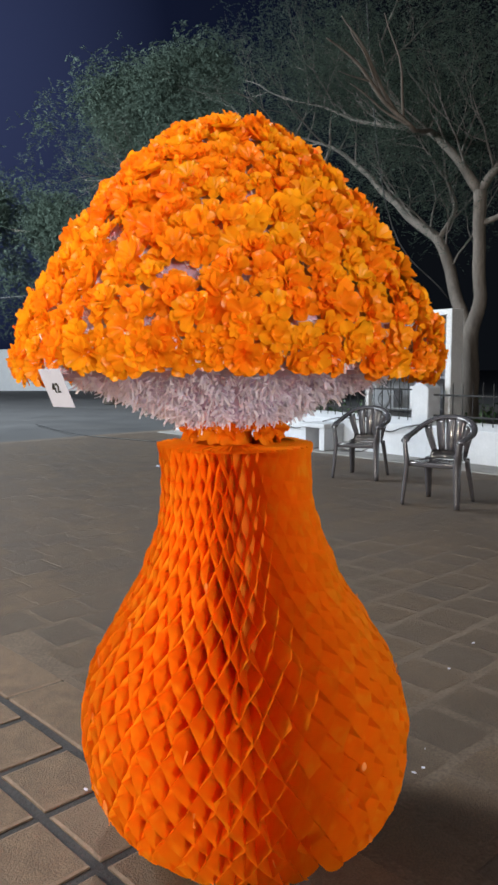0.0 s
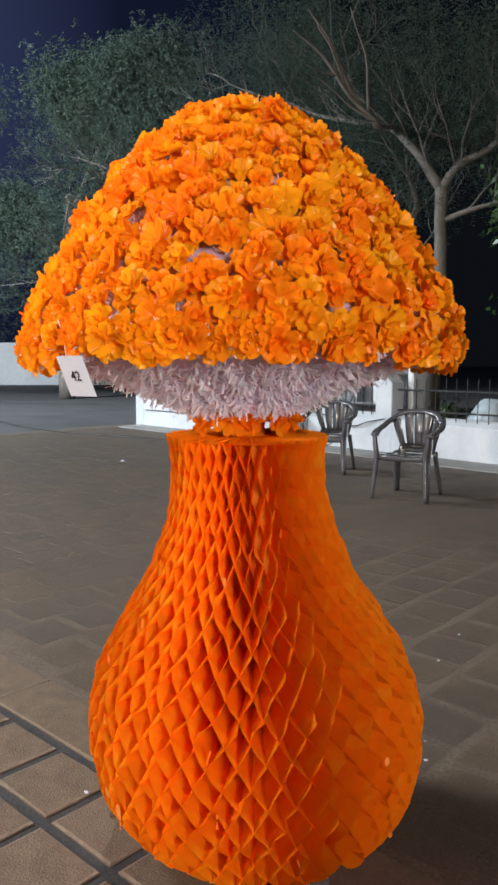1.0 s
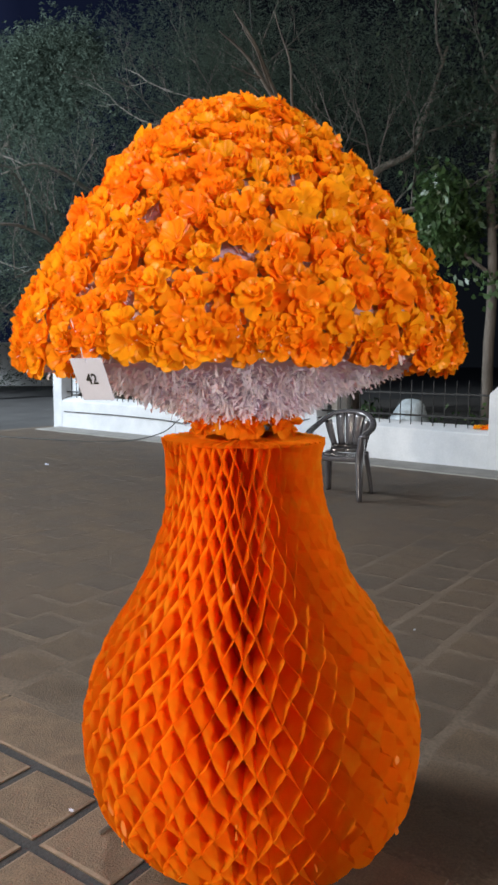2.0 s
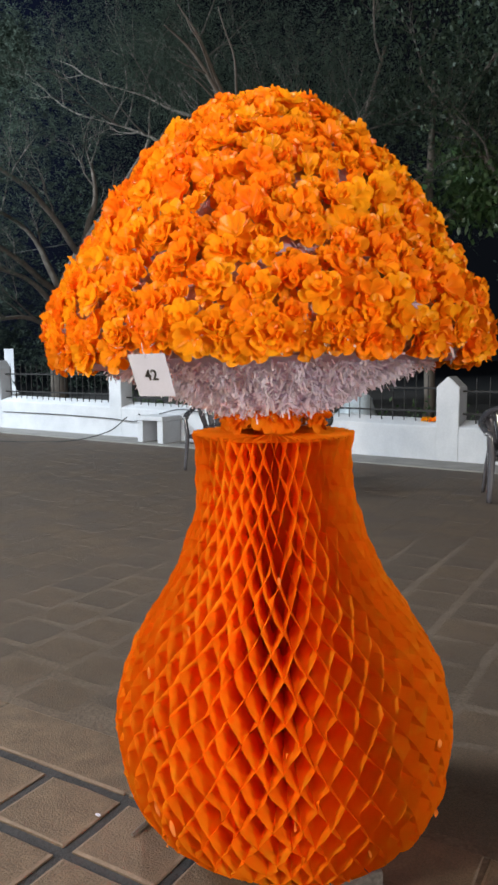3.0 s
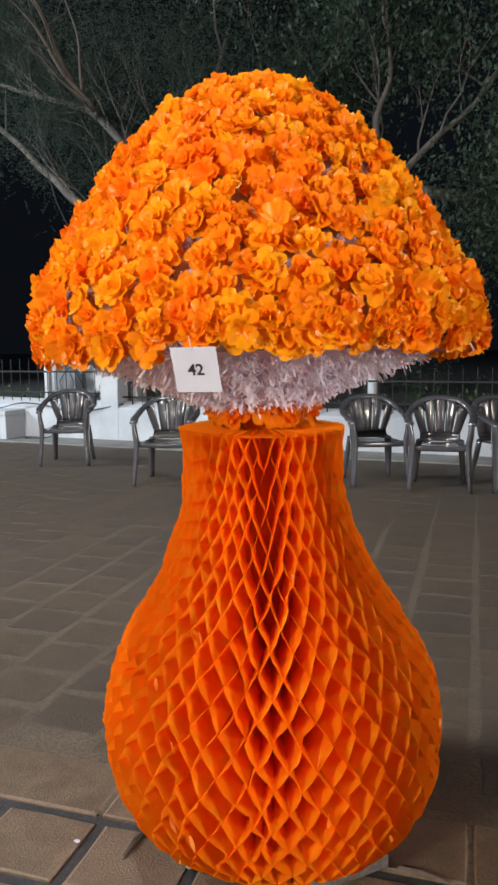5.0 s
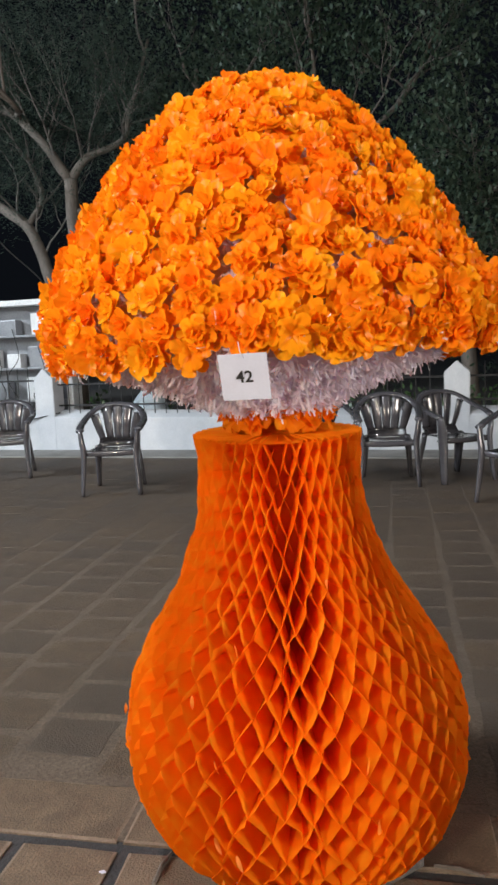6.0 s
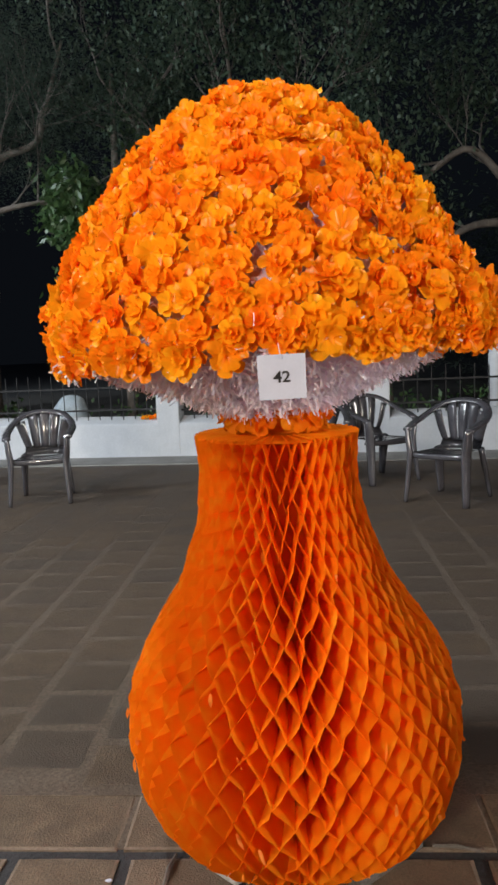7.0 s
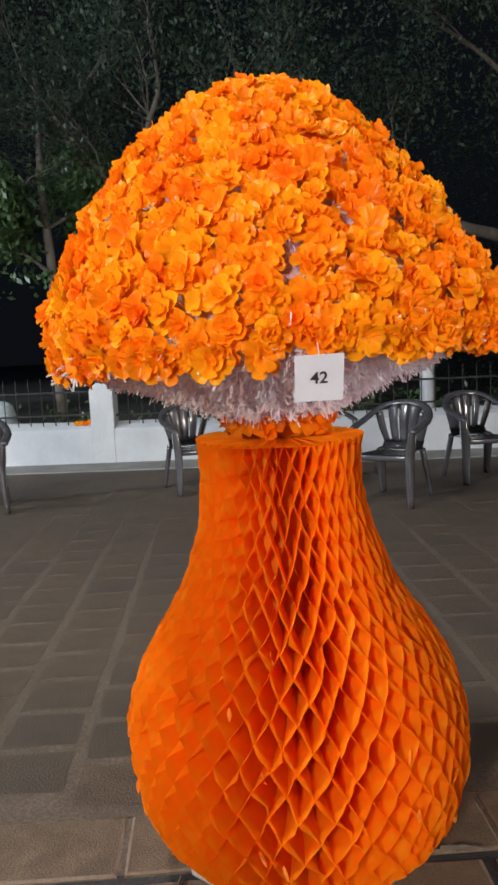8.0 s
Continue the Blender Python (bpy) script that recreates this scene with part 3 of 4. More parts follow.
def support_block(w, d, mat, label, seed):
    """A worn, chipped block lying flat under the vase."""
    bm = box((-w / 2, -d / 2, 0.0), (w / 2, d / 2, 0.043), 0.007)
    bmesh.ops.subdivide_edges(bm, edges=[e for e in bm.edges if e.calc_length() > 0.05], cuts=7, use_grid_fill=True)
    for v in bm.verts:
        if v.co.z > 0.012:
            v.co += noise.noise_vector(v.co * 38 + Vector((seed, 0, 0))) * 0.0035 - Vector((0, 0, 0.002))
    return tagged(part("support_block", bm, mat, None, "", True), label, "block", "blocks under the vase")


support_block(0.245, 0.27, BLOCK, "weathered grey stone block under the paper vase", 1).matrix_world = pose(-0.058, 2.025, 0.001, 0, 0, -2)
support_block(0.25, 0.19, SLAB, "chipped pale stone block under the paper vase", 5).matrix_world = pose(-0.268, 2.222, 0.001, 0, 0, 4)


# ---------------------------------------------------------------- flower dome
def flower_mesh(seed, mat, ruffle=1.0):
    """Scalloped, ruffled discs of cloth stacked into a flower that opens along +z, about 0.1 m across."""
    r = random.Random(seed)
    bm = bmesh.new()
    layers = ((0.050, 6, 14, 0.0), (0.043, 5, 38, 0.002), (0.030, 4, 60, 0.004))
    for size, lobes, tilt, lift in layers[:r.choice((2, 3, 3))]:
        turn, per = r.uniform(0, 6.28), 8
        own = [(radians(r.uniform(-16, 14)), r.uniform(0.88, 1.08), r.uniform(-0.22, 0.12), r.uniform(0.10, 0.36), r.uniform(0, 6.28)) for _ in range(lobes)]
        tip = bm.verts.new((0, 0, lift))
        rings = []
        for rho in (0.2, 0.42, 0.64, 0.82, 0.94, 1.0):
            ring = []
            for k in range(lobes * per):
                dt, s, curl, cup, phase = own[k // per]
                h = -1 + 2 * (k % per) / per
                bulge = max(0.0, 1 - abs(h) ** 2.2) ** 0.5
                edge = size * (0.72 + (s - 0.72) * bulge) * (1 + 0.022 * math.sin(4.7 * h + 2 * phase))
                t = radians(tilt * ruffle) * (0.55 + 0.45 * rho) + dt * (1 - h * h)
                d = rho * edge
                a = turn + 2 * math.pi * k / (lobes * per)
                x = d * math.cos(t)
                z = lift + d * math.sin(t) + size * (curl * rho ** 3 * (1 - h * h) + cup * rho * h * h * 0.6 + 0.05 * rho * rho * math.sin(5.0 * h + phase) * (1 - h ** 4))
                p = Vector((x * math.cos(a), x * math.sin(a), z))
                w = noise.noise_vector(p * 55 + Vector((seed, size * 900, 0))) * 0.0042 * ruffle * ruffle * rho
                ring.append(bm.verts.new(p + w))
            rings.append(ring)
        n = lobes * per
        for k in range(n):
            bm.faces.new((tip, rings[0][k], rings[0][(k + 1) % n]))
        for r0, r1 in zip(rings, rings[1:]):
            for k in range(n):
                bm.faces.new((r0[k], r1[k], r1[(k + 1) % n], r0[(k + 1) % n]))
    return mesh_of("flower", bm, mat, True)


FLOWERS = [flower_mesh(40 + k, PETAL) for k in range(12)]
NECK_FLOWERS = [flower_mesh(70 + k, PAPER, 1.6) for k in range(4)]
CARD_AT = Vector((-0.493, 1.778, 1.257))
DOME_C = Vector((-0.140, 2.182, 1.33))
DOME_TILT = Matrix.Rotation(radians(-2.6), 4, "X") @ Matrix.Rotation(radians(-0.5), 4, "Y")
DOME = [(0.0, 0.570), (0.07, 0.562), (0.14, 0.535), (0.21, 0.481), (0.280, 0.412), (0.347, 0.332), (0.402, 0.240), (0.452, 0.150), (0.505, 0.070), (0.525, 0.0), (0.515, -0.045)]

dome = empty("flower_dome", Matrix.Translation(DOME_C) @ DOME_TILT)
tagged(dome, "big dome of orange cloth flowers lined with lilac fringe", "flower arrangement")


def swell(a, z):
    """How far the dome bulges beyond its round profile at a bearing and height."""
    return 0.030 * around(a, 143, 34) * max(0.0, math.sin(math.pi * min(1.0, max(0.0, (z + 0.0) / 0.56)))) - 0.026 * around(a, 134, 32) * min(1.0, max(0.0, (0.09 - z) / 0.09))


def lathe(profile, sides, lumps=0.0):
    bm = bmesh.new()
    rings = []
    for r, z in profile:
        rings.append([bm.verts.new((((r + (swell(a, z) if r > 0.05 else 0.0)) * (1 + lumps * noise.noise(Vector((math.cos(a) * 4, math.sin(a) * 4, z * 12))))) * math.cos(a), (r + (swell(a, z) if r > 0.05 else 0.0)) * math.sin(a), z)) for a in (2 * math.pi * k / sides for k in range(sides))])
    for r0, r1 in zip(rings, rings[1:]):
        for k in range(sides):
            bm.faces.new((r0[k], r0[(k + 1) % sides], r1[(k + 1) % sides], r1[k]))
    return bm


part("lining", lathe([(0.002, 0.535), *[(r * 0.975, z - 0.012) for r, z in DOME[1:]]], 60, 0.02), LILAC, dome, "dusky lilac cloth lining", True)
part("under_cloth", lathe([(0.502, -0.057), (0.47, -0.048), (0.38, -0.064), (0.31, -0.082), (0.24, -0.107), (0.17, -0.144), (0.12, -0.170), (0.06, -0.186), (0.002, -0.187)], 120, 0.02), UNDER, dome, "pale lilac cloth stretched under the dome", True)

lens = [0.0]
for (r0, z0), (r1, z1) in zip(DOME, DOME[1:]):
    lens.append(lens[-1] + math.hypot(r1 - r0, z1 - z0))


def dome_at(l):
    r, z = float(np.interp(l, lens, [p[0] for p in DOME])), float(np.interp(l, lens, [p[1] for p in DOME]))
    e = 0.02
    ra, za = float(np.interp(l - e, lens, [p[0] for p in DOME])), float(np.interp(l - e, lens, [p[1] for p in DOME]))
    rb, zb = float(np.interp(l + e, lens, [p[0] for p in DOME])), float(np.interp(l + e, lens, [p[1] for p in DOME]))
    tr, tz = rb - ra, zb - za
    k = math.hypot(tr, tz)
    return r, z, -tz / k, tr / k


massed = []


def set_flower(mesh, place, normal, turn, size, parent):
    q = Vector(normal).to_track_quat("Z", "Y")
    m = Matrix.Translation(place) @ q.to_matrix().to_4x4() @ Matrix.Rotation(turn, 4, "Z") @ Matrix.Diagonal((size, size, size * 0.95, 1))
    if parent is None:
        massed.append((mesh, m))
        return
    ob = new("flower", mesh)
    ob.parent = parent
    ob.matrix_basis = m


pick = random.Random(21)
l = 0.010
stations = []
while l < lens[-1] + 0.01:
    stations.append(l)
    l += 0.034 + 0.010 * min(1.0, l / 0.6)
stations += [lens[-1] - 0.012]
for k, l in enumerate(stations):
    r, z, nr, nz = dome_at(min(l, lens[-1]))
    n_row = max(3, round(2 * math.pi * r / (0.042 + 0.011 * min(1.0, l / 0.6))))
    shift = pick.uniform(0, 6.28)
    for j in range(n_row):
        if pick.random() < 0.012 and 3 < k < len(stations) - 2:
            continue
        a = shift + 2 * math.pi * (j + pick.uniform(-0.27, 0.27)) / n_row
        r2, z2, nr2, nz2 = dome_at(min(max(0.0, l + pick.uniform(-0.018, 0.018)), lens[-1]))
        nz2 *= 1.0 - 0.55 * min(1.0, l / 0.5)
        r2 += swell(a, z2)
        z2 += 0.006 + 0.017 * around(a, 140, 42) * min(1.0, max(0.0, (0.22 - z2) / 0.2))
        if l > lens[-1] - 0.05:
            nz2 -= 0.25
        nv = Vector((nr2 * math.cos(a), nr2 * math.sin(a), nz2)) + Vector((pick.uniform(-0.36, 0.36), pick.uniform(-0.36, 0.36), pick.uniform(-0.30, 0.36)))
        out = pick.uniform(-0.003, 0.016)
        spot = DOME_C + DOME_TILT.to_3x3() @ Vector(((r2 + out) * math.cos(a), (r2 + out) * math.sin(a), z2))
        if (spot - CARD_AT).length < 0.088:
            continue
        facing_out = -0.55 * math.cos(a) * r2 - 0.83 * math.sin(a) * r2
        set_flower(FLOWERS[pick.randrange(12)], ((r2 + out) * math.cos(a), (r2 + out) * math.sin(a), z2 + out * nz2), nv, pick.uniform(0, 6.28), pick.choice((0.66, 0.74, 0.80, 0.86, 0.96)) * (0.84 + 0.15 * min(1.0, l / 0.6)), None if facing_out < 0.02 else dome)

# one flower over the card
outward = Vector((CARD_AT.x - DOME_C.x, CARD_AT.y - DOME_C.y, 0)).normalized()
over_card = DOME_TILT.to_3x3().transposed() @ (CARD_AT - DOME_C - outward * 0.010 + Vector((0, 0, 0.072)))
set_flower(FLOWERS[4], over_card, outward + Vector((0, 0, 0.25)), 0.6, 0.95, dome)

# the flowers round the back, joined
verts, faces = [], []
for mesh, m in massed:
    k = len(verts)
    verts += [m @ v.co for v in mesh.vertices]
    faces += [[k + i for i in q.vertices] for q in mesh.polygons]
me = bpy.data.meshes.new("flower_mass")
me.from_pydata(verts, [], faces)
me.materials.append(PETAL_MASS)
me.polygons.foreach_set("use_smooth", [True] * len(me.polygons))
ob = new("flower_mass", me)
ob.parent = dome
tagged(ob, "massed orange cloth flowers", kind="stuff")

# fringe of the underside, gathered in folds that run down to the neck
g = np.random.default_rng(5)
n = 13500
under = np.array([(0.519, 0.015), (0.515, -0.040), (0.44, -0.052), (0.34, -0.076), (0.25, -0.106), (0.17, -0.140), (0.10, -0.170)])
f = np.where(g.random(n) < 0.12, 0.16 * g.random(n), 0.34 + 0.66 * g.random(n) ** 0.8)
ul = np.concatenate([[0], np.cumsum(np.hypot(*np.diff(under, axis=0).T))])
rr = np.interp(f * ul[-1], ul, under[:, 0])
zz = np.interp(f * ul[-1], ul, under[:, 1])
a = g.random(n) * 2 * np.pi
fold = np.sin(19 * a + 1.2 * np.sin(3 * a)) * np.clip(f * 1.6 - 0.3, 0, 1)
keep = g.random(n) < 0.62 + 0.38 * fold
a, rr, zz, f, fold = a[keep], rr[keep], zz[keep], f[keep], fold[keep]
n = len(a)
zz = zz - 0.007 * fold
rad = np.stack([np.cos(a), np.sin(a), np.zeros(n)], 1)
root = rad * rr[:, None] + np.array([0, 0, 1]) * zz[:, None]
along = unit(rad * 0.55 + np.array([0, 0, -0.62]) + g.normal(0, 0.62, (n, 3)))
side = unit(np.cross(along, g.normal(0, 1, (n, 3))))
wide, length = g.uniform(0.0030, 0.0062, n), g.uniform(0.014, 0.026, n) + 0.020 * g.random(n) ** 5
mid = root + along * (length * 0.55)[:, None]
along2 = unit(along + g.normal(0, 0.45, (n, 3)))
tip = mid + along2 * (length * 0.5)[:, None]
s_ = side * (wide * 0.5)[:, None]
fringe = np.concatenate([np.stack([root - s_, mid - s_, mid + s_, root + s_], 1), np.stack([mid - s_, tip - s_, tip + s_, mid + s_], 1)])
ob = new("fringe", quads_mesh("fringe", fringe, TINSEL))
ob.parent = dome
tagged(ob, "shredded pale lilac foil fringe", kind="stuff")

# sparse fringe between the flowers
n = 5000
f = g.random(n) ** 0.45
l = np.interp(f, [0, 1], [0.2, lens[-1]])
rr, zz = np.interp(l, lens, [p[0] for p in DOME]) * 0.98, np.interp(l, lens, [p[1] for p in DOME]) - 0.008
a = g.random(n) * 2 * np.pi
rad = np.stack([np.cos(a), np.sin(a), np.zeros(n)], 1)
root = rad * rr[:, None] + np.array([0, 0, 1]) * zz[:, None]
along = unit(rad * 0.6 + np.array([0, 0, 0.4]) + g.normal(0, 0.6, (n, 3)))
side = unit(np.cross(along, g.normal(0, 1, (n, 3))))
s_ = side * (g.uniform(0.0028, 0.005, n) * 0.5)[:, None]
tip = root + along * g.uniform(0.010, 0.022, n)[:, None]
ob = new("fringe", quads_mesh("fringe", np.stack([root - s_, tip - s_, tip + s_, root + s_], 1), TINSEL))
ob.parent = dome
tagged(ob, "lilac foil showing between the flowers", kind="stuff")

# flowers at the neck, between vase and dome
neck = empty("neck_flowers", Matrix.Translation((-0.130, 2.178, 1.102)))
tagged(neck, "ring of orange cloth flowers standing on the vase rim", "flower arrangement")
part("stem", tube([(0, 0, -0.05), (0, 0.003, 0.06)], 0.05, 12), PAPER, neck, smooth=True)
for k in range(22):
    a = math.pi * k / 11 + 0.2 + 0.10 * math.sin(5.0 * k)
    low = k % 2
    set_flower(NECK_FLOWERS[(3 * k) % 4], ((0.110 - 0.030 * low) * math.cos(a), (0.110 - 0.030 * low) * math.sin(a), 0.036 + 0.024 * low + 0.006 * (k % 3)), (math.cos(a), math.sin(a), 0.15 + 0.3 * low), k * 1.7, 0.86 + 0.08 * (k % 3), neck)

# number card
tl, tr_, br, bl = (Vector(p) for p in ((-0.539, 1.795, 1.300), (-0.475, 1.738, 1.302), (-0.449, 1.759, 1.214), (-0.509, 1.821, 1.213)))
cx = ((tr_ + br) / 2 - (tl + bl) / 2).normalized()
cy = ((tl + tr_) / 2 - (bl + br) / 2).normalized()
cz = cx.cross(cy).normalized()
cy = cz.cross(cx)
cc = (tl + tr_ + br + bl) / 4
card = empty("number_card", Matrix(((cx.x, cy.x, cz.x, cc.x), (cx.y, cy.y, cz.y, cc.y), (cx.z, cy.z, cz.z, cc.z), (0, 0, 0, 1))))
tagged(card, "square white paper card with a printed number", "card")
sheet = part("sheet", box((-0.0435, -0.0445, -0.0006), (0.0435, 0.0445, 0.0006)), CARD, card)
text = bpy.data.curves.new("number", "FONT")
text.body, text.size, text.align_x, text.align_y, text.extrude, text.offset = "42", 0.031, "CENTER", "CENTER", 0.0003, 0.0005
holder = new("number", text)
shape = bpy.data.meshes.new_from_object(holder.evaluated_get(bpy.context.evaluated_depsgraph_get()))
bpy.data.objects.remove(holder)
shape.materials.clear()
shape.materials.append(INK)
number = new("number", shape)
number.parent = sheet
number.matrix_basis = Matrix.Translation((0, 0, 0.0014))
tagged(number, "black printed number")
part("thread", tube([(0.002, 0.036, 0.002), (-0.002, 0.05, 0.004), (-0.004, 0.066, -0.002)], 0.0008, 5), CARD, card, "fine white thread")


# ---------------------------------------------------------------- trees
def grow(bm, r, start, way, length, radius, depth, tips, bend=0.35, up=0.0):
    """A wandering branch with side branches; tips collects where leaves sit."""
    pts, radii, p, d = [Vector(start)], [radius], Vector(start), Vector(way).normalized()
    n = 5
    for k in range(n):
        d = (d + Vector((r.uniform(-1, 1), r.uniform(-1, 1), r.uniform(-0.7, 0.7) + up)) * bend).normalized()
        p = p + d * length / n
        pts.append(p.copy())
        radii.append(radius * (1 - 0.72 * (k + 1) / n))
        if depth > 0 and k > 0:
            for _ in range(1 if r.random() < 0.75 else 2):
                side = (d + Vector((r.uniform(-1, 1), r.uniform(-1, 1), r.uniform(-0.5, 0.8))) * 0.9).normalized()
                grow(bm, r, p, side, length * r.uniform(0.45, 0.7), radii[-1] * 0.7, depth - 1, tips, bend, up)
        if depth <= 1:
            tips.append(p.copy())
    add_tube(bm, pts, radii, 5 if depth else 4)


def feather_leaves(g, centres, spread, sprigs, leaflets=10, size=0.05, droop=0.5):
    """Drooping twigs with rows of fine leaflets, round the given centres."""
    c = centres[g.integers(0, len(centres), sprigs)] + g.normal(0, 1, (sprigs, 3)) * spread
    d = unit(g.normal(0, 1, (sprigs, 3)) * np.array([1, 1, 0.5]) + np.array([0, 0, -droop]))
    side = unit(np.cross(d, np.array([0, 0, 1.0]) + g.normal(0, 0.3, (sprigs, 3))))
    length = g.uniform(0.16, 0.34, sprigs)
    out = []
    for k in range(leaflets):
        f = (k // 2 + 0.5) / (leaflets / 2)
        s = 1 if k % 2 else -1
        root = c + d * (length * f)[:, None] + np.array([0, 0, -1.0]) * (length * f * f * 0.3)[:, None]
        along = unit(side * s + d * 0.7 + g.normal(0, 0.25, (sprigs, 3)))
        w = unit(np.cross(along, g.normal(0, 1, (sprigs, 3)) + np.array([0, 0, 1.5])))
        out.append(blades(root, along, w, size * g.uniform(0.7, 1.3, sprigs), size * 0.30 * g.uniform(0.7, 1.3, sprigs)))
    return np.concatenate(out)


def broad_leaves(g, centres, spread, count, size=0.12):
    c = centres[g.integers(0, len(centres), count)] + g.normal(0, 1, (count, 3)) * spread
    along = unit(g.normal(0, 1, (count, 3)) + np.array([0, 0, -0.8]))
    w = unit(np.cross(along, g.normal(0, 0.6, (count, 3)) + np.array([0, 0, 1.0])))
    return blades(c, along, w, size * g.uniform(0.6, 1.3, count), size * 0.5 * g.uniform(0.7, 1.2, count), 0.08)


def tree(name, label, limbs, seed, leaf, sprigs, extra=(), spread=0.3, leaf_size=0.052, twig=PALE_BARK, reach=1.5, depth=2, bare=()):
    """limbs: lists of (place, radius) from the foot outwards; the first is the trunk."""
    r, g = random.Random(seed), np.random.default_rng(seed)
    foot = Vector(limbs[0][0][0])
    top = empty(name, Matrix.Translation(foot))
    tagged(top, label, "tree")
    tips = []
    for k, limb in enumerate(limbs):
        pts = smooth_path([p for p, _ in limb], 5)
        rad = np.interp(np.linspace(0, 1, len(pts)), np.linspace(0, 1, len(limb)), [q for _, q in limb])
        pts = [p + Vector((noise.noise(p * 1.9), noise.noise(p * 1.9 + Vector((7, 0, 0))), 0)) * 0.05 for p in pts]
        bm = tube([p - foot for p in pts], [float(x) for x in rad], 10)
        part("trunk" if k == 0 else "limb", bm, BARK, top, smooth=True)
    bm = bmesh.new()
    for k, limb in enumerate(limbs):
        if k == 0 or k in bare:
            continue
        pts = smooth_path([p for p, _ in limb], 5)
        for i in range(3, len(pts)):
            if r.random() < 0.5:
                d = (pts[i] - pts[i - 1]).normalized()
                w = d * 0.7 + Vector((r.uniform(-1, 1), r.uniform(-1, 1), r.uniform(-0.2, 1.0)))
                grow(bm, r, pts[i] - foot, w, reach * r.uniform(0.6, 1.2), 0.020, depth, tips, 0.30, 0.10)
    part("twig_work", bm, twig, top, "bare pale branches and twigs")["kind"] = "stuff"
    centres = np.array([[*t] for t in tips] or [[0, 0, 3]])
    for c, radii, count in extra:
        e = unit(g.normal(0, 1, (count, 3))) * (g.random((count, 1)) ** 0.4) * np.array(radii)
        keep = np.array([noise.noise(Vector(q) * 1.1) > -0.2 for q in e])
        centres = np.concatenate([centres, e[keep] + np.array([*(Vector(c) - foot)])])
    quads = feather_leaves(g, centres, spread, sprigs, size=leaf_size) if leaf is FEATHER else broad_leaves(g, centres, spread, sprigs, leaf_size)
    ob = new("crown", quads_mesh("crown", quads, leaf))
    ob.parent = top
    tagged(ob, "uneven crown of small leaves", kind="stuff")
    return top


tree("spreading_tree", "spreading tree with two grey trunks behind the wall", [
    [((3.30, 12.22, 0.09), 0.17), ((3.28, 12.24, 1.29), 0.135), ((3.30, 12.24, 1.85), 0.125), ((3.37, 12.16, 2.4), 0.105), ((3.36, 12.15, 3.24), 0.10), ((3.33, 12.12, 4.02), 0.105)],
    [((3.33, 12.12, 3.99), 0.085), ((3.02, 12.24, 4.46), 0.07), ((2.70, 12.63, 5.0), 0.06), ((2.33, 13.08, 5.25), 0.05), ((1.70, 13.87, 5.6), 0.035), ((1.11, 14.6, 6.09), 0.02), ((0.4, 15.3, 6.5), 0.006)],
    [((3.33, 12.12, 4.0), 0.075), ((3.55, 11.91, 4.3), 0.06), ((3.94, 11.45, 4.51), 0.045), ((4.04, 11.33, 4.95), 0.035), ((4.3, 11.1, 5.9), 0.02)],
    [((3.36, 12.14, 3.5), 0.05), ((3.72, 11.85, 3.62), 0.04), ((4.2, 11.5, 3.72), 0.02)],
    [((3.28, 12.28, 1.75), 0.115), ((3.12, 12.93, 2.7), 0.10), ((2.98, 13.1, 3.38), 0.09), ((2.69, 13.45, 3.72), 0.08), ((2.24, 14.01, 4.32), 0.065), ((1.8, 14.55, 4.96), 0.05), ((1.32, 15.13, 5.51), 0.03), ((0.75, 15.8, 5.9), 0.018), ((0.1, 16.4, 6.2), 0.006)],
    [((2.95, 13.12, 3.4), 0.05), ((3.15, 13.0, 3.9), 0.04), ((3.0, 13.0, 4.5), 0.02)],
    [((2.70, 12.63, 5.0), 0.045), ((2.45, 11.6, 4.75), 0.035), ((1.89, 10.10, 4.29), 0.024)],
    [((1.89, 10.10, 4.29), 0.031), ((1.42, 9.83, 4.65), 0.025), ((1.13, 9.65, 4.92), 0.019), ((0.91, 9.50, 5.07), 0.013), ((0.72, 9.38, 5.14), 0.006)],
    [((1.68, 9.99, 4.44), 0.025), ((1.29, 9.76, 4.96), 0.019), ((1.02, 9.58, 5.30), 0.012), ((0.90, 9.49, 5.44), 0.006)],
    [((1.81, 10.05, 4.34), 0.020), ((1.56, 9.92, 4.45), 0.015), ((1.21, 9.71, 4.62), 0.010), ((1.03, 9.59, 4.70), 0.005)],
    [((1.73, 10.02, 4.38), 0.021), ((1.71, 10.00, 4.85), 0.016), ((1.61, 9.94, 5.30), 0.010), ((1.46, 9.85, 5.63), 0.005)],
    [((1.49, 9.88, 4.59), 0.016), ((1.20, 9.70, 5.04), 0.012), ((1.04, 9.59, 5.22), 0.008), ((0.99, 9.56, 5.35), 0.004)],
    [((1.27, 9.74, 4.78), 0.013), ((1.08, 9.63, 4.79), 0.008), ((0.88, 9.49, 4.82), 0.004)],
    [((2.33, 13.08, 5.25), 0.035), ((2.11, 13.38, 6.04), 0.025), ((1.94, 13.59, 6.95), 0.012)],
], 3, FEATHER, 20000, extra=[((2.6, 13.6, 6.9), (3.2, 2.0, 1.5), 32), ((0.0, 15.6, 6.2), (2.2, 2.0, 1.6), 22), ((4.9, 11.3, 6.8), (1.6, 1.6, 1.0), 6)], leaf_size=0.042, bare=range(6, 13))

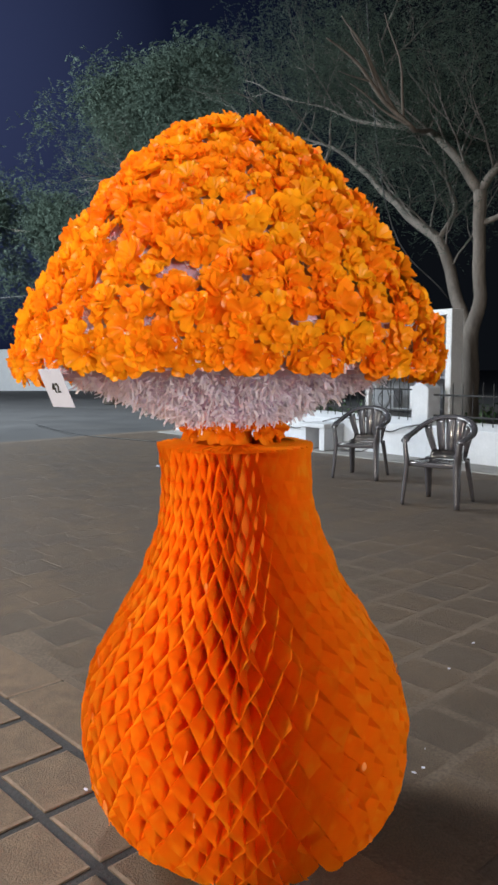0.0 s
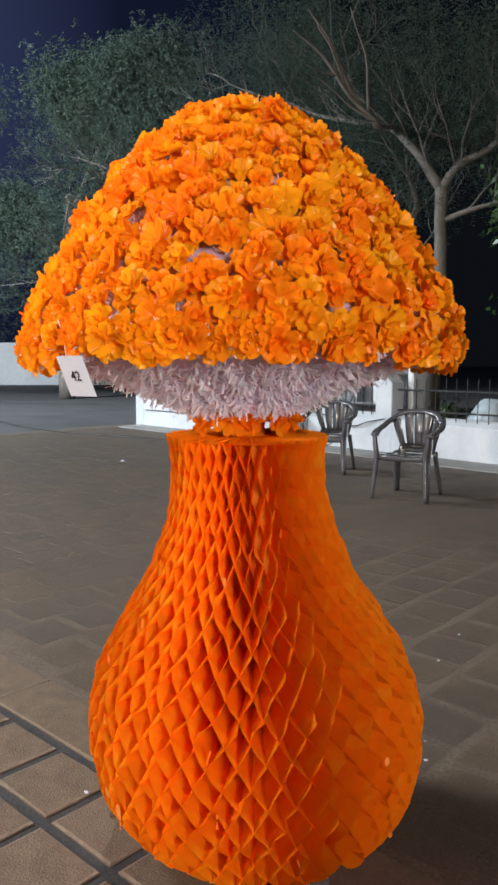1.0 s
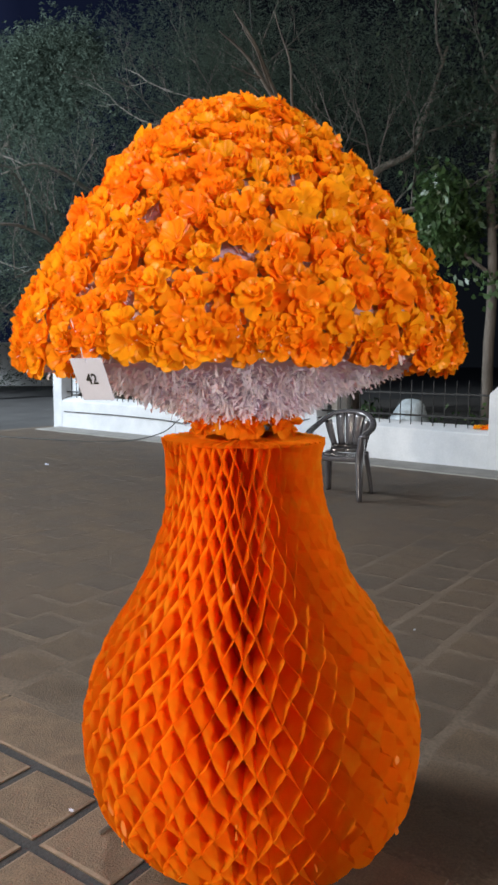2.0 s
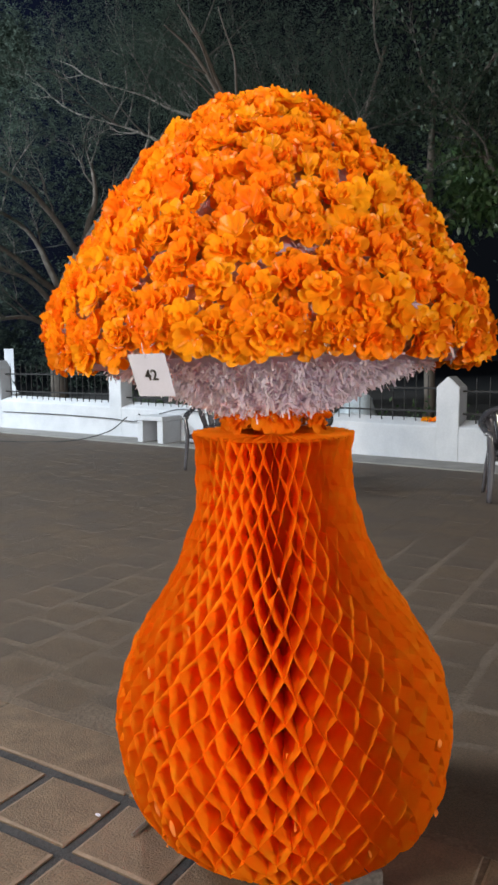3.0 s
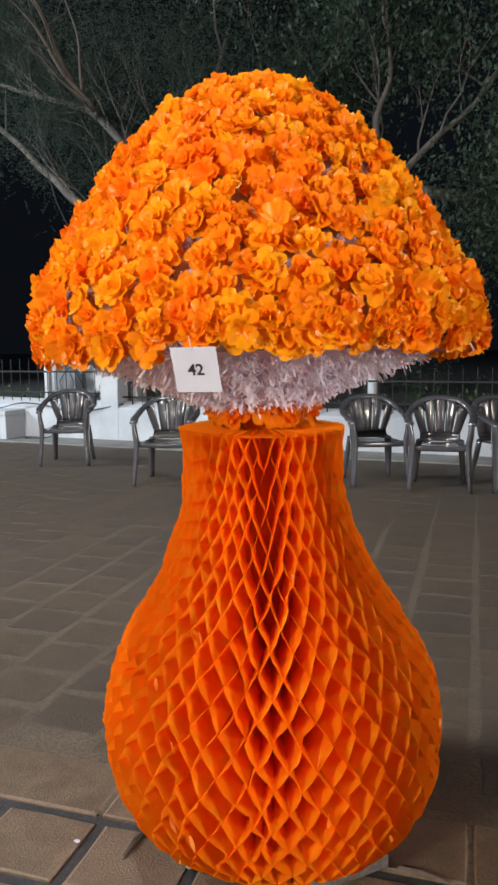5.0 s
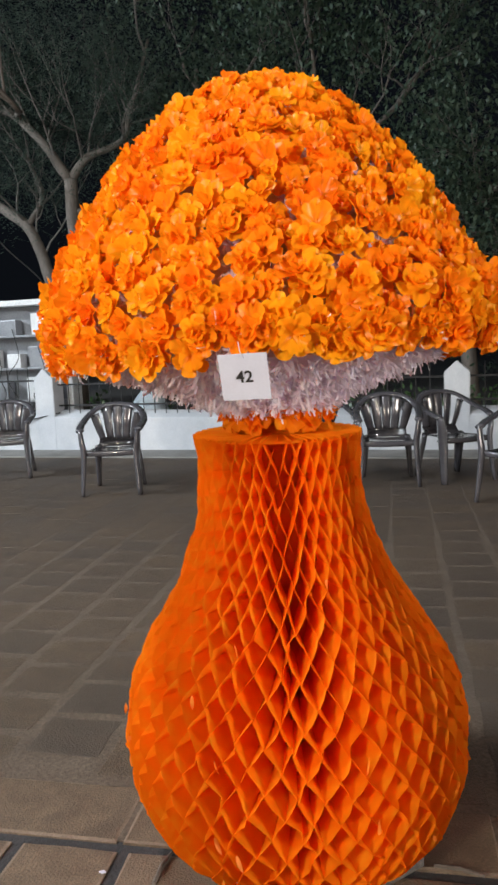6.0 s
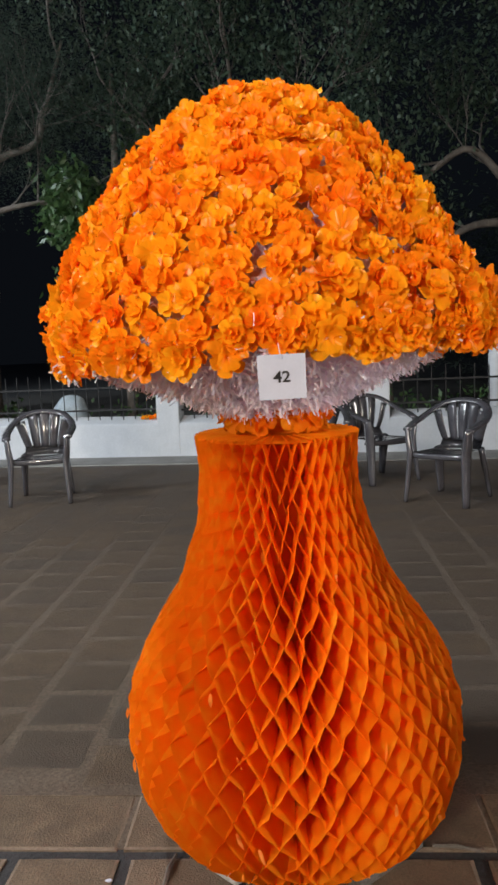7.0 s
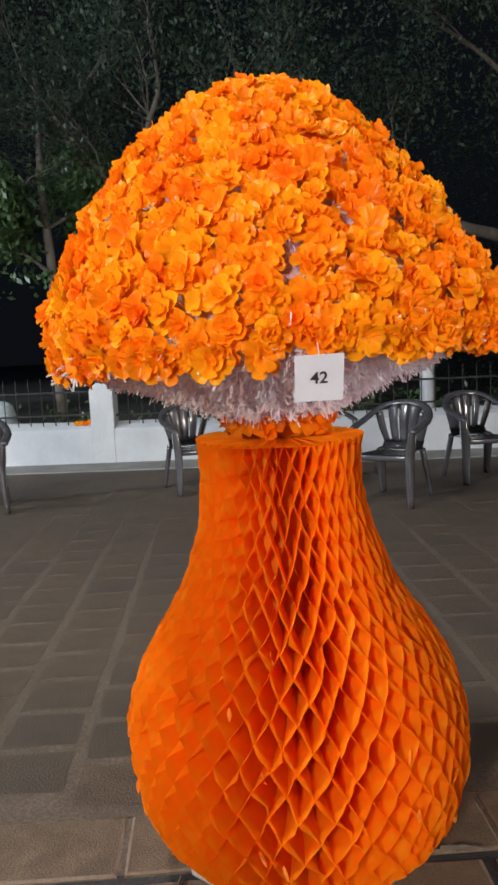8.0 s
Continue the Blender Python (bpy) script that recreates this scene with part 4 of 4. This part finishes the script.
tree("leaning_tree", "leaning grey tree with bare twisting branches", [
    [((-0.55, 17.4, 0.09), 0.20), ((-0.50, 17.36, 2.27), 0.16), ((-0.06, 16.82, 3.51), 0.12), ((0.49, 16.14, 4.21), 0.09), ((0.91, 15.63, 4.88), 0.05), ((1.25, 15.2, 5.5), 0.03), ((1.3, 15.0, 6.2), 0.008)],
    [((-0.06, 16.82, 3.45), 0.08), ((0.3, 16.3, 4.6), 0.05), ((0.23, 16.4, 5.3), 0.03)],
    [((-0.50, 17.36, 2.9), 0.08), ((-1.1, 17.6, 4.1), 0.05), ((-2.0, 17.2, 4.6), 0.03)],
    [((-0.50, 17.36, 2.2), 0.07), ((-1.0, 16.8, 2.9), 0.05), ((-2.0, 16.4, 3.2), 0.03), ((-2.6, 16.3, 3.0), 0.02)],
    [((-0.5, 17.3, 2.7), 0.07), ((-1.4, 16.2, 3.4), 0.05), ((-2.3, 15.7, 3.9), 0.035), ((-3.2, 15.5, 3.9), 0.02)],
    [((-0.06, 16.8, 3.5), 0.07), ((-0.9, 16.3, 4.6), 0.05), ((-2.0, 16.1, 5.2), 0.03), ((-2.8, 16.2, 5.0), 0.015)],
    [((-0.5, 17.3, 1.9), 0.06), ((-1.2, 16.9, 2.2), 0.045), ((-2.2, 16.6, 2.1), 0.03), ((-3.0, 16.6, 2.4), 0.015)],
], 8, FEATHER, 5000, extra=[((-0.9, 17.0, 5.9), (2.8, 2.0, 1.7), 30)])

tree("broadleaf_tree", "slim tree with broad dark green leaves", [
    [((5.06, 11.03, 0.09), 0.09), ((5.07, 11.02, 2.5), 0.075), ((5.04, 11.06, 4.3), 0.055), ((5.1, 11.1, 5.6), 0.03)],
    [((5.06, 11.03, 3.3), 0.035), ((5.4, 10.7, 3.5), 0.02), ((5.8, 10.4, 3.4), 0.01)],
    [((5.06, 11.03, 2.6), 0.035), ((4.6, 11.4, 3.1), 0.02), ((4.2, 11.9, 3.3), 0.01)],
], 12, BROAD, 8000, extra=[((4.55, 11.75, 3.2), (0.65, 0.65, 1.15), 12), ((5.2, 10.9, 4.2), (0.8, 0.8, 0.9), 10), ((4.9, 11.2, 2.6), (0.6, 0.6, 0.8), 6)], spread=0.16, leaf_size=0.15, twig=BARK, reach=0.7, depth=1)

tree("forked_tree", "forked tree with slanting limbs and fine leaves", [
    [((8.5, 8.6, 0.09), 0.14), ((8.3, 8.65, 2.0), 0.11), ((7.6, 8.85, 3.25), 0.095), ((6.6, 9.3, 3.55), 0.085), ((6.19, 9.64, 3.67), 0.075)],
    [((6.19, 9.64, 3.6), 0.06), ((5.77, 10.16, 3.79), 0.045), ((5.61, 10.36, 4.11), 0.04), ((5.39, 10.63, 4.58), 0.032), ((5.16, 10.91, 5.05), 0.025), ((4.9, 11.2, 5.6), 0.012)],
    [((6.19, 9.64, 3.6), 0.06), ((6.05, 9.75, 4.5), 0.05), ((6.2, 9.6, 5.3), 0.03), ((6.0, 9.5, 6.2), 0.015)],
    [((6.19, 9.64, 3.6), 0.06), ((6.7, 9.1, 4.3), 0.045), ((7.2, 8.7, 4.9), 0.03), ((7.6, 8.5, 5.8), 0.015)],
], 17, MIXED, 15000, extra=[((6.2, 9.7, 6.0), (1.9, 1.6, 1.3), 26), ((7.6, 8.9, 5.2), (1.5, 1.3, 1.4), 22), ((8.0, 8.2, 3.3), (0.9, 0.9, 1.1), 18)], spread=0.25, leaf_size=0.095)

tree("low_limbed_tree", "tree with long low limbs and dense fine leaves", [
    [((11.4, 5.0, 0.09), 0.17), ((11.2, 5.1, 1.6), 0.14), ((10.3, 5.7, 2.7), 0.11), ((9.2, 6.4, 3.05), 0.085)],
    [((9.2, 6.4, 3.0), 0.075), ((8.45, 6.89, 2.97), 0.055), ((8.14, 7.26, 2.73), 0.045), ((8.04, 7.39, 2.66), 0.03), ((7.8, 7.7, 2.75), 0.012)],
    [((9.2, 6.4, 3.1), 0.075), ((8.44, 6.89, 4.02), 0.05), ((7.99, 7.44, 3.69), 0.04), ((7.84, 7.63, 3.4), 0.025), ((7.7, 7.8, 3.2), 0.012)],
    [((10.9, 5.3, 2.1), 0.075), ((11.0, 5.6, 4.0), 0.06), ((10.2, 6.2, 5.5), 0.04), ((8.8, 7.0, 6.3), 0.02)],
], 23, MIXED, 15000, extra=[((8.7, 7.2, 5.2), (1.5, 1.5, 1.3), 28), ((8.3, 7.5, 4.2), (1.0, 1.0, 0.7), 12), ((10.2, 5.6, 5.2), (1.6, 1.6, 1.6), 16)], spread=0.25, leaf_size=0.095)

tree("far_tree", "tall hazy tree beyond the gateway", [
    [((-5.5, 27.0, -0.02), 0.3), ((-5.4, 27.0, 4.0), 0.22), ((-5.2, 26.8, 7.0), 0.16)],
    [((-5.3, 27, 5.0), 0.12), ((-7.0, 26.5, 5.8), 0.07), ((-8.6, 26.2, 6.0), 0.03)],
    [((-5.3, 27, 6.0), 0.12), ((-4.0, 26, 8.5), 0.07), ((-3.0, 25.5, 10), 0.03)],
], 31, FEATHER, 44000, extra=[((-1.4, 24.6, 9.6), (2.6, 2.0, 2.0), 30), ((-3.0, 25.0, 6.6), (2.4, 2.0, 1.8), 24), ((-7.6, 26.0, 4.4), (3.0, 2.0, 1.6), 24), ((-6.0, 26.8, 7.6), (3.6, 2.4, 2.8), 40), ((-8.2, 28.0, 5.6), (3.4, 2.6, 2.0), 32), ((-3.4, 25.4, 8.4), (2.6, 2.0, 2.6), 28), ((-10.5, 30.5, 6.8), (3.4, 2.6, 2.8), 26), ((-4.2, 25.0, 4.8), (2.6, 2.0, 1.8), 22), ((-9.0, 29.0, 3.6), (4.0, 2.4, 1.4), 22)], spread=0.42, leaf_size=0.10, reach=1.4)

# street lamp far behind the trees
street_lamp = empty("street_lamp", Matrix.Translation((17.63, 23.79, -0.03)))
tagged(street_lamp, "distant lit street lamp on a slim pole", "street lamp")
part("pole", tube([(0, 0, 0), (0, 0, 4.95)], [0.09, 0.06], 8), IRON, street_lamp, smooth=True)
bm = bmesh.new()
bmesh.ops.create_uvsphere(bm, u_segments=16, v_segments=10, radius=0.22)
bmesh.ops.translate(bm, verts=bm.verts, vec=(0, 0, 5.02))
part("lamp_glass", bm, GLOW, street_lamp, "glowing white globe", True)

# dark woods behind the garden
g = np.random.default_rng(44)
n = 300
ss, nn = g.uniform(-27, 16, n), g.uniform(8.0, 13.5, n)
zc = np.where(g.random(n) < 0.5, g.uniform(0.2, 3.6, n), g.uniform(3.0, 10.0, n) * np.where(ss < -12, 0.75, 1.0))
cen = np.array([[*(W0 + WU * a + WN * b)] for a, b in zip(ss, nn)])
cen[:, 2] = zc
keep = np.array([noise.noise(Vector(q) * 0.42) > 0.06 for q in cen]) & ((ss < -15) | (ss > -5.5))
ob = new("backdrop_woods", quads_mesh("backdrop_woods", feather_leaves(g, cen[keep], 0.5, 11000, 8, 0.13), FEATHER))
tagged(ob, "dark mass of leaves behind the garden", "woods", kind="stuff")
# low hedge plants in the garden bed
n = 260
ss, nn = g.uniform(-7.5, 8.0, n), g.uniform(0.7, 2.6, n)
cen = np.array([[*(W0 + WU * a + WN * b)] for a, b in zip(ss, nn)])
cen[:, 2] = g.uniform(0.12, 0.62, n)
ob = new("garden_plants", quads_mesh("garden_plants", broad_leaves(g, cen, 0.10, 2200, 0.10), BROAD))
tagged(ob, "low dark shrubs in the bed behind the wall", "shrubs", kind="stuff")


# ---------------------------------------------------------------- cables and litter
def cable(points, r, label):
    return tagged(part("cable", tube(smooth_path(points, 8), r, 6), CABLE, None, "", True), label, "cable")


cable([wall_place(-8.7, -0.012, 0.33), wall_place(-7.2, -0.014, 0.335), wall_place(-5.9, -0.022, 0.32), wall_place(-5.25, -0.03, 0.29), wall_place(-5.02, -0.05, 0.36), wall_place(-4.9, -0.25, 0.439)], 0.008, "black cable strung along the white wall")
cable([wall_place(-4.95, -0.46, 0.40), wall_place(-5.25, -0.62, 0.16), wall_place(-5.9, -0.95, 0.012), wall_place(-7.0, -1.5, 0.010), wall_place(-9.5, -2.0, 0.010), wall_place(-12.5, -1.6, 0.010)], 0.009, "black cable trailing over the paving")
cable([wall_place(-4.6, -0.10, 0.439), wall_place(-4.2, -0.06, 0.52), wall_place(-3.7, -0.03, 0.47), wall_place(-3.3, -0.03, 0.36), wall_place(-3.0, -0.03, 0.44), wall_place(-2.55, 0.03, 0.53)], 0.009, "slack black cable over the wall coping")
cable([wall_place(-3.6, 0.28, 0.95), wall_place(-3.5, 0.20, 0.75), wall_place(-3.6, -0.03, 0.46), wall_place(-3.5, -0.05, 0.25), wall_place(-3.7, -0.12, 0.05), wall_place(-4.0, -0.3, 0.035)], 0.007, "black cable hanging down the wall face")
for k, (s, z0) in enumerate(((-3.75, 1.0), (-3.45, 1.2), (-3.05, 0.95), (-2.9, 1.15))):
    cable([wall_place(s, 0.40, z0 + 0.5), wall_place(s + 0.12, 0.33, z0 + 0.1), wall_place(s - 0.08, 0.33, z0 - 0.2), wall_place(s + 0.15, 0.30, 0.62)], 0.006, "tangled black wire before the cabinet")
cable([(3.0, 12.6, 2.4), (2.0, 12.9, 4.0), (1.5, 12.9, 9.0)], 0.010, "thin dark rope hanging in the tree")
cable([(-16.0, 24.0, 3.3), (-6.0, 20.0, 3.2), (0.5, 17.0, 3.9)], 0.012, "thin overhead wire beyond the gateway")

marigold = empty("marigold_bunch", Matrix.Translation(wall_place(-0.22, 0.12, 0.50)))
tagged(marigold, "small bunch of orange flowers on the coping", "flowers")
for k in range(4):
    set_flower(FLOWERS[k], (0.05 * (k - 1.5) * WU.x, 0.05 * (k - 1.5) * WU.y, 0.01 + 0.012 * (k % 2)), (-WN.x, -WN.y, 0.8), k, 0.75, marigold)

pick = random.Random(77)
SCRAPS = [(-1.42, 9.9), (0.62, 1.93), (0.66, 1.95), (0.43, 2.47), (0.47, 2.50), (0.50, 2.62), (0.94, 3.6), (-0.60, 2.36), (0.75, 3.3), (-0.33, 2.36)]
for x, y in SCRAPS:
    bm = bmesh.new()
    size = pick.uniform(0.005, 0.011) if y < 8 else 0.05
    pts = [bm.verts.new((size * pick.uniform(0.5, 1.2) * math.cos(a), 0.6 * size * pick.uniform(0.5, 1.2) * math.sin(a), 0.002 + size * pick.uniform(0.0, 0.25))) for a in (0.2, 1.3, 2.4, 3.6, 5.0)]
    low = [bm.verts.new((v.co.x * 0.9, v.co.y * 0.9, 0.0)) for v in pts]
    bm.faces.new(pts)
    bm.faces.new(low[::-1])
    for i in range(5):
        bm.faces.new((low[i], low[(i + 1) % 5], pts[(i + 1) % 5], pts[i]))
    ob = tagged(part("paper_scrap", bm, CARD), "tiny white scrap of paper lying on the paving", "litter", "paper scraps on the paving")
    ob.matrix_world = pose(x, y, 0.003, 0, 0, pick.uniform(0, 360))

for k, (x, y, turn) in enumerate(((-0.47, 2.28, 40), (0.11, 1.82, -55))):
    stick = tagged(part("stick", tube([(-0.06, 0, 0.006), (0.0, 0.004, 0.009), (0.06, -0.002, 0.006)], [0.005, 0.006, 0.004], 6), PALE_BARK), "short thin stick lying beside the vase", "stick")
    stick.matrix_world = pose(x, y, 0.001, 0, 0, turn)


# ---------------------------------------------------------------- paving stones
def stone_mesh(name, w, d, h, seed, mat, rim=None, chamfer=0.006, drop=0.004, ragged=0.003):
    """A paver of w by d with a worn, chamfered, slightly uneven top."""
    r, bm = random.Random(seed), bmesh.new()
    def ring(inset, z, j):
        out = []
        for x, y in ((-1, -1), (0, -1), (1, -1), (1, 0), (1, 1), (0, 1), (-1, 1), (-1, 0)):
            out.append(bm.verts.new((x * (w / 2 - inset) + r.uniform(-j, j), y * (d / 2 - inset) + r.uniform(-j, j), z + r.uniform(-0.0006, 0.0006))))
        return out
    a, b, c = ring(0.0, -h, 0.002), ring(0.001, -drop, ragged), ring(chamfer, 0.0, ragged)
    bm.faces.ensure_lookup_table()
    for lo, hi in ((a, b), (b, c)):
        for i in range(8):
            bm.faces.new((lo[i], lo[(i + 1) % 8], hi[(i + 1) % 8], hi[i]))
    bm.faces.new(c)
    bm.faces.ensure_lookup_table()
    if rim:
        for q in bm.faces[8:16]:
            q.material_index = 1
    me = mesh_of(name, bm, mat)
    if rim:
        me.materials.append(rim)
    return me


pick = random.Random(5)
TURN = Matrix.Rotation(radians(FLOOR_TURN), 4, "Z")


def lay(mesh, u, v, parent, du=0.0):
    ob = new("paving_stone", mesh)
    ob.parent = parent
    ob.matrix_basis = TURN @ pose(u, v, pick.uniform(-0.0007, 0.0007), pick.uniform(-0.12, 0.12), pick.uniform(-0.12, 0.12), pick.uniform(-0.5, 0.5))


near_meshes = [stone_mesh("near_stone", 0.270, 0.236, 0.022, k, STONE, STONE_EDGE, 0.008, 0.003) for k in range(5)]
field_meshes = [stone_mesh("field_stone", 0.279, 0.249, 0.022, 20 + k, FIELD, None, 0.010, 0.0026, 0.009) for k in range(9)]
# brown stones this side of the border
for row in range(5):
    v = 1.347 - 0.0175 - 0.118 - 0.2705 * row
    for col in range(17):
        u = -3.60 + 0.305 * col + 0.1525 + (0.0 if row < 2 else 0.12)
        lay(near_meshes[pick.randrange(5)], u, v, pavement_near)
# border course of long slabs
edges = [-12.4, -11.6, -10.7, -9.9, -9.2, -8.3, -7.4, -6.6, -5.8, -5.0, -4.3, -3.66, -2.88, -2.10, -1.10, -0.42, 0.35, 1.2, 1.9, 2.6, 3.3]
for a, b in zip(edges, edges[1:]):
    lay(stone_mesh("border_stone", b - a - 0.016, 0.247, 0.022, int(100 * b), STONE, STONE_EDGE, 0.008, 0.003), (a + b) / 2, 1.489, pavement_near)
# grey-brown field, nearest stones singly, the rest in one piece
far_quads = []
for col in range(52):
    u = -2.31 - 0.305 * 33 + 0.305 * col + 0.1525
    start = 1.64 + (0.04, -0.04, 0.10, 0.0, 0.13)[col % 5]
    for row in range(31):
        v = start + 0.276 * row + 0.138
        if v < 1.76:
            cut = v + 0.123 - 1.640
            if cut > 0.05 and -3.9 < u < 0.6:
                lay(stone_mesh("field_stone", 0.279, cut, 0.022, 60 + col, FIELD, None, 0.010, 0.0026, 0.006), u, 1.640 + cut / 2, pavement)
            continue
        if -3.9 < u < 0.6 and v < 4.75:
            lay(field_meshes[pick.randrange(9)], u, v, pavement)
        else:
            far_quads.append((u, v))
near_quads = [(-3.4475 + 0.305 * c + (0.0 if r < 2 else 0.12), 1.2115 - 0.2705 * r) for c in range(-29, 22) for r in range(18) if not (0 <= c <= 16 and r < 5)]


def joined_stones(name, places, half_u, half_v, mat, parent, label):
    verts, faces = [], []
    for u, v in places:
        k, dz = len(verts), pick.uniform(-0.0007, 0.0007)
        for inset, z in ((0.0, -0.02), (0.001, -0.0008), (0.005, 0.0)):
            for x, y in ((-1, -1), (1, -1), (1, 1), (-1, 1)):
                verts.append(floor_place(u + x * (half_u - inset) + pick.uniform(-0.002, 0.002), v + y * (half_v - inset) + pick.uniform(-0.002, 0.002), z + dz + pick.uniform(-0.0007, 0.0007)))
        for lo in (0, 4):
            for i in range(4):
                faces.append((k + lo + i, k + lo + (i + 1) % 4, k + lo + 4 + (i + 1) % 4, k + lo + 4 + i))
        faces.append((k + 8, k + 9, k + 10, k + 11))
    me = bpy.data.meshes.new(name)
    me.from_pydata(verts, [], faces)
    me.materials.append(mat)
    ob = new(name, me)
    ob.parent = parent
    tagged(ob, label, kind="stuff")


joined_stones("far_paving_stones", [q for q in far_quads if q[1] < 9.8], 0.1445, 0.1300, FIELD, pavement, "worn grey-brown paving stones farther off")
joined_stones("outer_paving_stones", near_quads, 0.135, 0.118, STONE, pavement_near, "brown paving stones farther off")
